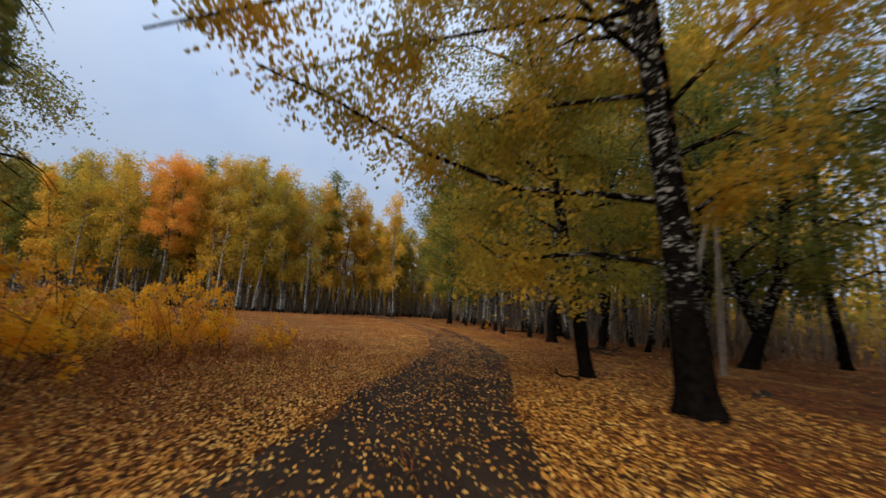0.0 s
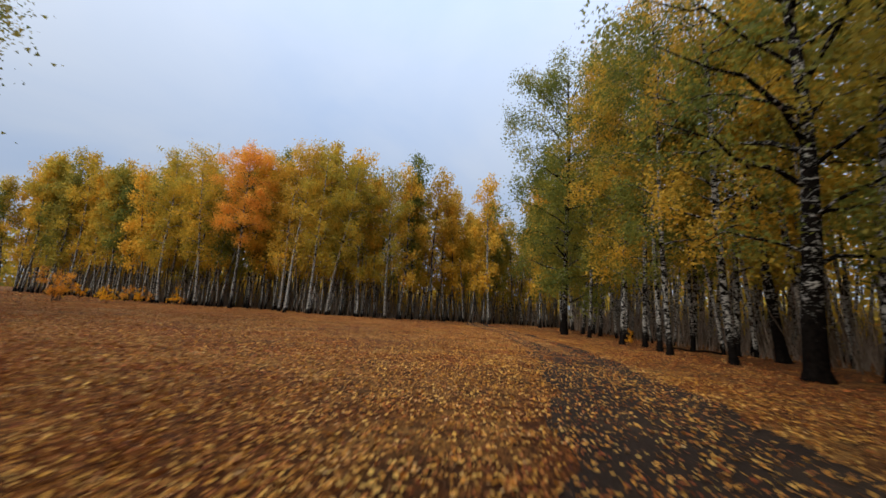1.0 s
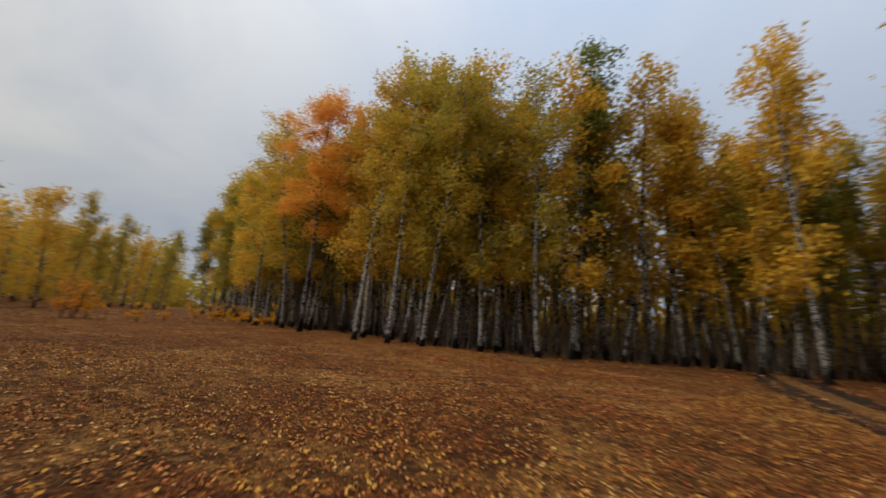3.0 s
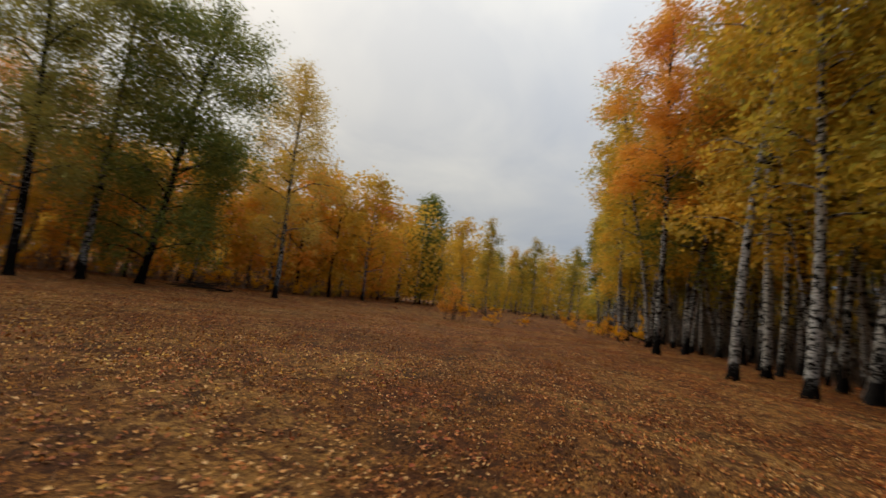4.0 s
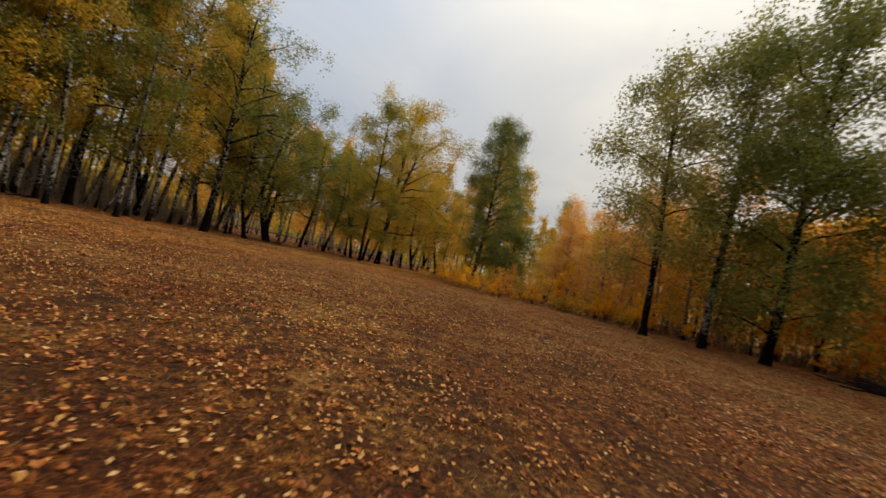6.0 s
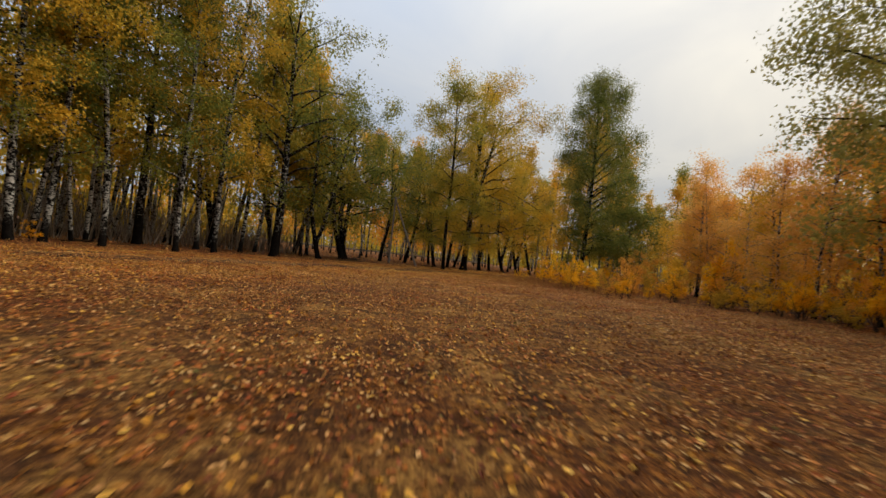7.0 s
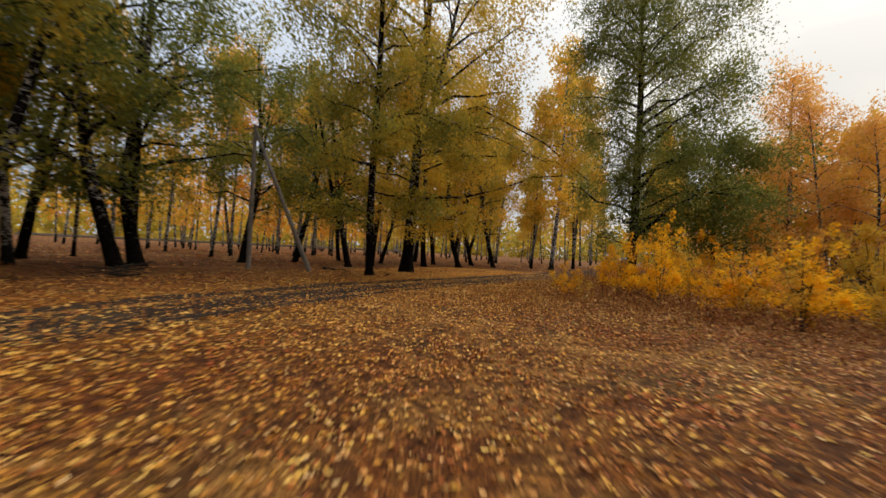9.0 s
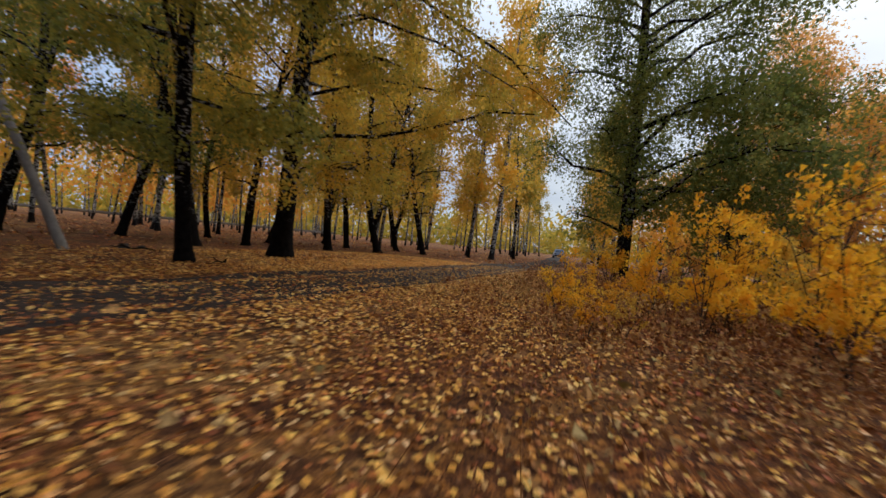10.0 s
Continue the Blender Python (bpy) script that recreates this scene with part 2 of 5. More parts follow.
def ground_build(nt, bsdf):
    co = object_co(nt)
    big = noise_node(nt, co, 0.13, 4, 0.6, 0.4)
    mid = noise_node(nt, co, 1.1, 5, 0.65, 0.5)
    fine = mix_node(nt, 0.45, noise_node(nt, co, 17, 6, 0.8), noise_node(nt, co, 75, 4, 0.75))
    patch = noise_node(nt, co, 0.42, 4, 0.6, 0.7)
    soil = ramp_node(nt, fine, [(0.41, (0.014, 0.006, 0.003)), (0.5, (0.14, 0.05, 0.012)), (0.6, (0.55, 0.215, 0.036))])
    red = ramp_node(nt, fine, [(0.41, (0.018, 0.006, 0.003)), (0.5, (0.14, 0.040, 0.010)), (0.6, (0.52, 0.16, 0.03))])
    straw = ramp_node(nt, fine, [(0.40, (0.04, 0.018, 0.007)), (0.5, (0.30, 0.14, 0.036)), (0.6, (0.64, 0.34, 0.09))])
    f1 = ramp_node(nt, mid, [(0.42, (0, 0, 0)), (0.62, (1, 1, 1))])
    f2 = ramp_node(nt, patch, [(0.49, (0, 0, 0)), (0.60, (0.8, 0.8, 0.8))])
    # an old wheel way across the clearing, trodden to pale straw
    way = nt.nodes.new("ShaderNodeAttribute")
    way.attribute_name = "trodden"
    trod = nt.nodes.new("ShaderNodeMath")
    trod.operation = 'MULTIPLY_ADD'
    nt.links.new(way.outputs["Fac"], trod.inputs[0])
    trod.inputs[1].default_value = 0.24
    nt.links.new(big, trod.inputs[2])
    f3 = ramp_node(nt, trod.outputs[0], [(0.52, (0, 0, 0)), (0.64, (1, 1, 1))])
    c = mix_node(nt, f1, soil, red)
    c = mix_node(nt, f2, c, straw)
    c = mix_node(nt, f3, c, mix_node(nt, f1, soil, straw))
    # hand-sized clumps of dark withered turf between the leaves
    clump = ramp_node(nt, noise_node(nt, co, 4.2, 4, 0.6, 0.8), [(0.47, (0, 0, 0)), (0.57, (0.75, 0.75, 0.75))])
    c = mix_node(nt, clump, c, ramp_node(nt, fine, [(0.38, (0.014, 0.006, 0.004)), (0.62, (0.12, 0.038, 0.012))]))
    # bare dark soil and thin green grass in patches
    bare = ramp_node(nt, noise_node(nt, co, 0.85, 5, 0.66, 0.6), [(0.54, (0, 0, 0)), (0.62, (0.6, 0.6, 0.6))])
    c = mix_node(nt, bare, c, ramp_node(nt, fine, [(0.38, (0.010, 0.006, 0.004)), (0.6, (0.07, 0.032, 0.012))]))
    sward = ramp_node(nt, noise_node(nt, co, 0.6, 5, 0.7, 0.9), [(0.60, (0, 0, 0)), (0.70, (0.4, 0.4, 0.4))])
    c = mix_node(nt, sward, c, ramp_node(nt, fine, [(0.38, (0.030, 0.026, 0.008)), (0.62, (0.16, 0.13, 0.035))]))
    nt.links.new(c, bsdf.inputs["Base Color"])
    h = mix_node(nt, 0.35, fine, noise_node(nt, co, 7, 5, 0.7))
    bump_node(nt, bsdf, h, 1.0, 0.05)


GROUND = material("leaf_strewn_soil", ground_build, 0.95)


def road_build(nt, bsdf):
    co = object_co(nt)
    fine = noise_node(nt, co, 34, 5, 0.7)
    big = noise_node(nt, co, 0.9, 4, 0.6)
    c = ramp_node(nt, fine, [(0.3, (0.013, 0.0075, 0.005)), (0.7, (0.050, 0.030, 0.019))])
    dry = ramp_node(nt, fine, [(0.3, (0.026, 0.016, 0.009)), (0.7, (0.090, 0.054, 0.030))])
    c = mix_node(nt, ramp_node(nt, big, [(0.45, (0, 0, 0)), (0.7, (1, 1, 1))]), c, dry)
    # dry turf grows between the two ruts farther up the track
    turf = nt.nodes.new("ShaderNodeAttribute")
    turf.attribute_name = "turf"
    rag = nt.nodes.new("ShaderNodeMath")
    rag.operation = 'MULTIPLY_ADD'
    nt.links.new(noise_node(nt, co, 2.6, 5, 0.7), rag.inputs[0])
    rag.inputs[1].default_value = 1.1
    nt.links.new(turf.outputs["Fac"], rag.inputs[2])
    grown = ramp_node(nt, rag.outputs[0], [(0.86, (0, 0, 0)), (1.0, (1, 1, 1))])
    straw = ramp_node(nt, noise_node(nt, co, 40, 5, 0.8), [(0.38, (0.03, 0.014, 0.006)), (0.5, (0.16, 0.075, 0.024)), (0.62, (0.38, 0.19, 0.055))])
    c = mix_node(nt, grown, c, straw)
    nt.links.new(c, bsdf.inputs["Base Color"])
    bump_node(nt, bsdf, mix_node(nt, 0.4, fine, noise_node(nt, co, 6, 4)), 0.8, 0.03)


ROAD = material("dark_packed_earth", road_build, 0.9)


def grass_build(nt, bsdf):
    geo = nt.nodes.new("ShaderNodeNewGeometry")
    c = ramp_node(nt, geo.outputs["Random Per Island"], [(0.0, (0.09, 0.030, 0.012)), (0.35, (0.18, 0.062, 0.022)), (0.7, (0.30, 0.13, 0.04)), (0.93, (0.40, 0.24, 0.085)), (1.0, (0.13, 0.11, 0.03))])
    nt.links.new(c, bsdf.inputs["Base Color"])


GRASS = material("withered_grass", grass_build, 0.85)


def fibre_build(nt, bsdf):
    geo = nt.nodes.new("ShaderNodeNewGeometry")
    c = ramp_node(nt, geo.outputs["Random Per Island"], [(0.0, (0.05, 0.018, 0.010)), (0.35, (0.20, 0.07, 0.03)), (0.65, (0.36, 0.155, 0.06)), (0.9, (0.52, 0.29, 0.13)), (1.0, (0.24, 0.20, 0.06))])
    nt.links.new(c, bsdf.inputs["Base Color"])


FIBRE = material("dead_grass", fibre_build, 0.8)


def weeds_build(nt, bsdf):
    geo = nt.nodes.new("ShaderNodeNewGeometry")
    patch = noise_node(nt, object_co(nt), 0.5, 3)
    a = ramp_node(nt, geo.outputs["Random Per Island"], [(0.0, (0.10, 0.030, 0.012)), (0.35, (0.24, 0.072, 0.022)), (0.7, (0.40, 0.15, 0.035)), (1.0, (0.55, 0.27, 0.07))])
    b = ramp_node(nt, geo.outputs["Random Per Island"], [(0.0, (0.16, 0.065, 0.022)), (0.35, (0.32, 0.14, 0.04)), (0.7, (0.48, 0.25, 0.075)), (0.9, (0.60, 0.37, 0.13)), (1.0, (0.16, 0.15, 0.04))])
    nt.links.new(mix_node(nt, ramp_node(nt, patch, [(0.42, (0, 0, 0)), (0.58, (1, 1, 1))]), a, b), bsdf.inputs["Base Color"])


WEEDS = material("curled_dry_weeds", weeds_build, 0.85)


def concrete_build(nt, bsdf):
    co = object_co(nt)
    c = ramp_node(nt, noise_node(nt, co, 5, 6, 0.65), [(0.3, (0.14, 0.12, 0.10)), (0.7, (0.28, 0.25, 0.21))])
    nt.links.new(c, bsdf.inputs["Base Color"])
    bump_node(nt, bsdf, noise_node(nt, co, 40, 4), 0.4, 0.01)


CONCRETE = material("weathered_concrete", concrete_build, 0.9)


# ======================= mesh tools =======================
class Soup:
    """Collects vertices and faces for one mesh."""

    def __init__(self):
        self.v, self.f, self.n, self.m = [], [], 0, []

    def add(self, verts, faces, slot=0):
        self.v.append(np.asarray(verts, float).reshape(-1, 3))
        self.f.extend((np.asarray(faces) + self.n).tolist())
        self.m.extend([slot] * len(faces))
        self.n += len(self.v[-1])

    def mesh(self, name, mat, smooth=True):
        me = bpy.data.meshes.new(name)
        me.from_pydata(np.concatenate(self.v).tolist() if self.v else [], [], self.f)
        for one in (mat if isinstance(mat, (list, tuple)) else [mat]):
            me.materials.append(one)
        me.polygons.foreach_set("material_index", self.m)
        if smooth:
            me.polygons.foreach_set("use_smooth", np.ones(len(me.polygons), bool))
        me.update()
        return me


def sweep(soup, pts, radii, sides=7, rng=None, rough=0.0, slot=0):
    """A tapered tube along a line of points."""
    pts = np.asarray(pts, float)
    n = len(pts)
    tan = np.gradient(pts, axis=0)
    tan /= np.linalg.norm(tan, axis=1)[:, None] + 1e-9
    ref = np.array([1.0, 0, 0]) if abs(tan[0, 0]) < 0.8 else np.array([0, 1.0, 0])
    a = np.cross(tan, ref)
    a /= np.linalg.norm(a, axis=1)[:, None] + 1e-9
    b = np.cross(tan, a)
    ang = np.linspace(0, 2 * np.pi, sides, endpoint=False)
    rad = np.asarray(radii, float)[:, None] * np.ones(sides)
    if rng is not None and rough:
        rad = rad * (1 + rng.normal(0, rough, rad.shape))
    v = pts[:, None] + rad[..., None] * (np.cos(ang)[None, :, None] * a[:, None] + np.sin(ang)[None, :, None] * b[:, None])
    i, j = np.meshgrid(np.arange(n - 1), np.arange(sides), indexing="ij")
    k = (j + 1) % sides
    f = np.stack([i * sides + j, i * sides + k, (i + 1) * sides + k, (i + 1) * sides + j], -1).reshape(-1, 4)
    soup.add(v.reshape(-1, 3), f, slot)


def leaf_cards(soup, centres, size, rng, flat=0.0, droop=0.0, slot=0, halves=2, facing=None):
    """Small pointed leaves, folded along the middle rib; facing: the way that each one's upper side looks."""
    c = np.asarray(centres, float)
    n = len(c)
    if not n:
        return
    s = size * rng.uniform(0.65, 1.35, n)[:, None]
    u = rng.normal(size=(n, 3))
    u[:, 2] = u[:, 2] * (1 - flat) - droop
    u /= np.linalg.norm(u, axis=1)[:, None]
    w = rng.normal(size=(n, 3))
    if flat:
        up = np.array([0, 0, 1.0])
        w = np.cross(up, u) + (1 - flat) * w
    if facing is not None:
        w = np.cross(facing, u)
    w -= (w * u).sum(1)[:, None] * u
    w /= np.linalg.norm(w, axis=1)[:, None] + 1e-9
    nrm = np.cross(u, w)
    fold = rng.uniform(-0.12, 0.28, n)[:, None]
    v = np.stack([c - 0.5 * s * u, c + 0.40 * s * w + fold * s * nrm - 0.05 * s * u, c + 0.58 * s * u, c - 0.40 * s * w + fold * s * nrm - 0.05 * s * u], 1)
    if halves == 1:
        v = np.stack([c - s * (0.5 * u + 0.35 * w), c + s * (0.5 * w - 0.3 * u) + fold * s * nrm, v[:, 2]], 1)
        soup.add(v.reshape(-1, 3), np.arange(n)[:, None] * 3 + [0, 1, 2], slot)
        return
    q = np.arange(n)[:, None] * 4
    soup.add(v.reshape(-1, 3), np.concatenate([q + [0, 1, 2], q + [0, 2, 3]]), slot)


# ======================= ground and road =======================
def road_x(y):
    """Middle of the dirt track."""
    return np.interp(y, ROAD_Y, ROAD_XS)


ROAD_Y = np.array([-90, -60, -40, -28, -18, -10, -5, 0, 3, 6, 9, 12, 15, 18, 21, 24, 28, 32, 37, 42, 48, 60, 80, 110])
ROAD_XS = np.array([2.4, 0.7, -0.4, -1.3, -1.6, -1.3, -0.8, -0.6, -0.45, -0.25, 0.1, 0.4, 0.3, -0.12, -0.55, -1.0, -2.1, -3.2, -5.2, -7.2, -9.0, -12, -18, -26])
RW = 1.2


def bumps(x, y):
    """Height of the ground: gentle swells and small humps, a little lower in the two ruts."""
    z = 0.05 * np.sin(x * 0.21 + 1.3) * np.sin(y * 0.17 + 0.4) + 0.025 * np.sin(x * 0.9 + 2) * np.sin(y * 0.73) + 0.012 * np.sin(x * 2.3 + y * 1.1) * np.sin(y * 2.9 - x * 0.6)
    d = x - road_x(y)
    z = z * np.clip(np.abs(d) / 3, 0.25, 1)
    return z - 0.045 * np.exp(-((np.abs(d) - 0.62) / 0.3) ** 2)


def trodden(x, y):
    """How far the turf is worn along the old way from the track across the clearing to the west."""
    mid = np.interp(x, [-40, -31, -23, -19, -13, -9, -6, -0.6], [22.6, 22.8, 22.8, 22.2, 20.9, 21.4, 22.6, 25.3])
    return np.exp(-((y - mid) / 1.7) ** 2) * np.interp(x, [-45, -36, -1, 1], [0, 1, 1, 0])


def make_ground():
    ax = np.concatenate([-np.geomspace(2500, 62, 14), np.arange(-60, 46, 0.8), np.geomspace(48, 2500, 14)])
    ay = np.concatenate([-np.geomspace(2500, 52, 14), np.arange(-50, 62, 0.8), np.geomspace(64, 2500, 14)])
    X, Y = np.meshgrid(ax, ay)
    near = np.clip((90 - np.maximum(np.abs(X), np.abs(Y))) / 30, 0, 1)
    D = np.abs(X - road_x(Y))
    Z = (bumps(X, Y) + 0.045 * np.exp(-((D - 0.62) / 0.3) ** 2) - 0.10 * np.exp(-D ** 4)) * near
    nx, ny = len(ax), len(ay)
    i, j = np.meshgrid(np.arange(ny - 1), np.arange(nx - 1), indexing="ij")
    f = np.stack([i * nx + j, i * nx + j + 1, (i + 1) * nx + j + 1, (i + 1) * nx + j], -1).reshape(-1, 4)
    s = Soup()
    s.add(np.stack([X, Y, Z], -1).reshape(-1, 3), f)
    me = s.mesh("ground", GROUND)
    me.attributes.new("trodden", 'FLOAT', 'POINT').data.foreach_set("value", trodden(X, Y).reshape(-1))
    return tagged(new("ground", me), "brown autumn ground of withered grass and fallen leaves", "ground", kind="structure")


make_ground()


def make_road():
    ys = np.arange(-80, 100, 0.25)
    us = np.linspace(-1, 1, 17)
    rng = np.random.default_rng(5)
    ragl = 0.12 * np.sin(ys * 1.7) + 0.05 * np.sin(ys * 4.1 + 1) + rng.normal(0, 0.025, len(ys))
    ragr = 0.12 * np.sin(ys * 1.5 + 2) + 0.05 * np.sin(ys * 3.7) + rng.normal(0, 0.025, len(ys))
    wide = RW * np.interp(ys, [-80, 0, 8, 16, 24, 100], [1.1, 1.05, 1.0, 1.0, 0.95, 0.9])
    xl, xr = -wide + ragl, wide + ragr
    off = xl[:, None] + (us + 1)[None] / 2 * (xr - xl)[:, None]
    X = road_x(ys)[:, None] + off
    Y = ys[:, None] * np.ones(len(us))
    Z = bumps(X, Y) + 0.012 + 0.012 * (1 - np.abs(us)[None] ** 4) - 0.03 * (np.abs(us)[None] > 0.99)
    n = len(us)
    i, j = np.meshgrid(np.arange(len(ys) - 1), np.arange(n - 1), indexing="ij")
    f = np.stack([i * n + j, i * n + j + 1, (i + 1) * n + j + 1, (i + 1) * n + j], -1).reshape(-1, 4)
    s = Soup()
    s.add(np.stack([X, Y, Z], -1).reshape(-1, 3), f)
    me = s.mesh("road", ROAD)
    turf = np.exp(-(off / 0.36) ** 4) * np.interp(ys, [19, 25], [0, 0.75])[:, None]
    me.attributes.new("turf", 'FLOAT', 'POINT').data.foreach_set("value", turf.reshape(-1))
    return tagged(new("road", me), "dark earth forest track with two ruts", "road", kind="structure")


make_road()


# ======================= trees =======================
def part(name, mesh, parent, label=""):
    ob = new(name, mesh)
    ob.parent = parent
    if label:
        tagged(ob, label)
    return ob


def crown_points(rng, limbs, n, spread, hang, tops=()):
    """Leaves gather in rounded clumps along the outer part of each limb; each one looks out and up from its clump's middle."""
    lens = np.array([np.linalg.norm(l[-1] - l[0]) for l in limbs]) + 0.3
    k = int(np.clip(n // 40, 30, 1600))
    pick = rng.choice(len(limbs), k, p=lens / lens.sum())
    t = 0.24 + 0.8 * rng.beta(1.7, 1.1, k)
    mid = np.empty((k, 3))
    for a in np.unique(pick):
        l = limbs[a]
        m = pick == a
        seg = np.linspace(0, 1, len(l))
        mid[m] = np.stack([np.interp(np.minimum(t[m], 1), seg, l[:, c]) for c in range(3)], 1) + np.maximum(t[m] - 1, 0)[:, None] * (l[-1] - l[-2]) * 3
    mid += rng.normal(0, spread * 0.42, (k, 3))
    if len(tops):
        mid[:len(tops)] = tops
    big = spread * rng.uniform(0.55, 1.3, k)
    which = rng.choice(k, n, p=big ** 2 / (big ** 2).sum())
    d = rng.normal(size=(n, 3))
    d /= np.linalg.norm(d, axis=1)[:, None] + 1e-9
    far = rng.uniform(0, 1, n) ** 0.45 * np.where(rng.uniform(0, 1, n) < 0.25, 1.7, 1.0)
    out = mid[which] + d * (far * big[which])[:, None] * [1, 1, 0.78]
    out[:, 2] -= np.abs(rng.normal(0, hang * 0.55, n)) * (d[:, 2] < 0.2)
    facing = d + rng.normal(0, 0.55, (n, 3)) + [0, 0, 0.55]
    return out, facing / (np.linalg.norm(facing, axis=1)[:, None] + 1e-9)


BRANCHES = {}


def tree_meshes(seed, height, radius, crown_from, crown_wide, leaves, leaf, mat, bark=None, lean=(0, 0), limbs=14, bend=0.25, sides=8, spread=0.5,
                hang=0.35, shape="birch", extra_limbs=(), rise=0.75, fork=None, keep=None, twigs=2, kink=(0, 0)):
    """The wood and the leaves of one tree, its foot at the origin."""
    rng = np.random.default_rng(seed)
    leaves = int(leaves * 1.5)
    wood, crown = Soup(), Soup()
    s = np.linspace(0, 1, 13)
    ph = rng.uniform(0, 6.28, 4)
    up = np.minimum(1, s * height / 3.4)
    cx = kink[0] * up + lean[0] * s + bend * np.sin(s * 4.5 + ph[0]) * s * (1.2 - s)
    cy = kink[1] * up + lean[1] * s + bend * np.sin(s * 5.2 + ph[1]) * s * (1.2 - s)
    stem = np.stack([cx, cy, s * height - 0.12 * (1 - s)], 1)
    rad = radius * (1 - s) ** 0.75 + 0.012
    rad[0] *= 1.55
    low = np.array([stem[0] * 0.7 + stem[1] * 0.3, stem[0] * 0.35 + stem[1] * 0.65])
    stem2 = np.concatenate([stem[:1], low, stem[1:]])
    stem2[-1] = 0.5 * (stem[-1] + stem[-2])
    rad2 = np.concatenate([rad[:1], [radius * 1.12, radius * 1.02], rad[1:]])
    sweep(wood, stem2, rad2, sides, rng, 0.05)
    lines = []
    stems = [(stem, rad)]
    if fork:
        z0, dx, dy, top = fork
        a = np.array([np.interp(z0, stem[:, 2], stem[:, c]) for c in range(3)])
        u = np.linspace(0, 1, 9)
        st = a + np.stack([dx * u ** 0.8, dy * u ** 0.8, (top - z0) * u], 1)
        rr = np.interp(z0, stem[:, 2], rad) * 0.8 * (1 - u) ** 0.75 + 0.012
        sweep(wood, st, rr, sides, rng, 0.04)
        stems.append((st, rr))
    for i in range(limbs):
        st, rr = stems[i % len(stems)]
        q = (i + rng.uniform(0, 0.9)) / limbs
        z = crown_from + (1 - crown_from) * q ** 0.9 * (0.88 if shape == "birch" else 0.97)
        if st is not stem:
            z = max(0.15, q * 0.97)
        uu = np.linspace(0, 1, len(st))
        p0 = np.array([np.interp(z, uu, st[:, c]) for c in range(3)])
        r0 = float(np.interp(z, uu, rr))
        az = i * 2.4 + rng.uniform(-0.5, 0.5)
        if shape == "birch":
            prof = (0.62 + 0.42 * math.sin(math.pi * min(1, q * 1.05))) * (1 if q < 0.72 else 0.45 + 0.55 * math.sqrt(max(0, 1 - ((q - 0.72) / 0.28) ** 2)))
        elif shape == "poplar":
            prof = (1 - q) ** 0.55 * 0.95 + 0.14
        else:
            prof = (1 - q) ** 0.4 * 0.8 + 0.2
        ln = crown_wide * prof * (rng.uniform(0.72, 1.25) if shape == "birch" else rng.uniform(0.86, 1.08))
        up = rise * rng.uniform(0.6, 1.3) * (0.6 + 0.8 * q) * (1.35 if q > 0.7 else 1)
        u = np.linspace(0, 1, 5)
        d = np.array([math.cos(az), math.sin(az)])
        wob = rng.normal(0, 0.06 * ln, (5, 3)) * u[:, None]
        l = p0 + np.stack([d[0] * ln * u, d[1] * ln * u, ln * (up * u - 0.45 * up * u ** 2.4)], 1) + wob
        if keep and not keep(l[-1:])[0]:
            l = p0 + (l - p0) * 0.4
            ln *= 0.4
        sweep(wood, l, np.maximum(0.008, min(r0 * 0.55, 0.02 + 0.018 * ln) * (1 - 0.85 * u)), 4)
        lines.append(l)
        for _ in range(max(twigs, 2)):
            q2, a2 = rng.uniform(0.3, 0.95), az + rng.choice([-1, 1]) * rng.uniform(0.5, 1.2)
            b0 = np.array([np.interp(q2, u, l[:, c]) for c in range(3)])
            l2 = ln * rng.uniform(0.3, 0.55)
            w = np.linspace(0, 1, 4)
            tw = b0 + np.stack([math.cos(a2) * l2 * w, math.sin(a2) * l2 * w, l2 * (0.45 * w - 0.7 * w ** 2)], 1)
            if twigs:
                sweep(wood, tw, 0.010 * (1 - 0.8 * w) + 0.003, 3)
            lines.append(tw)
    limb_meshes = []
    for l, r in extra_limbs:
        l = np.asarray(l, float)
        limb = Soup()
        u = np.linspace(0, 1, len(l))
        sweep(limb, l, r * (1 - 0.82 * u) + 0.006, 6, rng, 0.05)
        tw = []
        for _ in range(9):
            q = rng.uniform(0.3, 1.0)
            p0 = np.array([np.interp(q, u, l[:, c]) for c in range(3)])
            az, ln = rng.uniform(0, 6.28), rng.uniform(0.5, 1.2)
            v = np.linspace(0, 1, 5)
            t = p0 + np.stack([math.cos(az) * ln * v, math.sin(az) * ln * v, 0.25 * ln * v - 0.75 * ln * v ** 2], 1)
            sweep(limb, t, 0.011 * (1 - 0.8 * v) + 0.003, 4)
            tw.append(t)
        limb_meshes.append(limb.mesh("limb", bark or BARK))
        at, facing = crown_points(rng, tw + [l[len(l) // 3:]], 1800, 0.33, 0.3)
        leaf_cards(crown, at, 0.08, rng, droop=0.6)
    uu = np.linspace(0, 1, 13)
    core = np.linspace(crown_from, 1, 8)
    core = np.stack([np.interp(core, uu, stem[:, c]) for c in range(3)], 1)
    lines += [core + rng.normal(0, 0.25, 3)]
    tops = stem[-1] * [1, 1, 0.94] + rng.normal(0, 1, (9, 3)) * [crown_wide * 0.34, crown_wide * 0.34, height * 0.03] if shape == "birch" else ()
    pts, facing = crown_points(rng, lines, leaves, spread, hang, tops)
    ok = pts[:, 2] > 0.4
    if keep:
        ok &= keep(pts)
    leaf_cards(crown, pts[ok], leaf * 0.88, rng, droop=0.35, halves=1, facing=facing[ok])
    trunk_me = wood.mesh("trunk", bark or BARK)
    BRANCHES[trunk_me.name] = limb_meshes
    return trunk_me, crown.mesh("crown", mat, False)


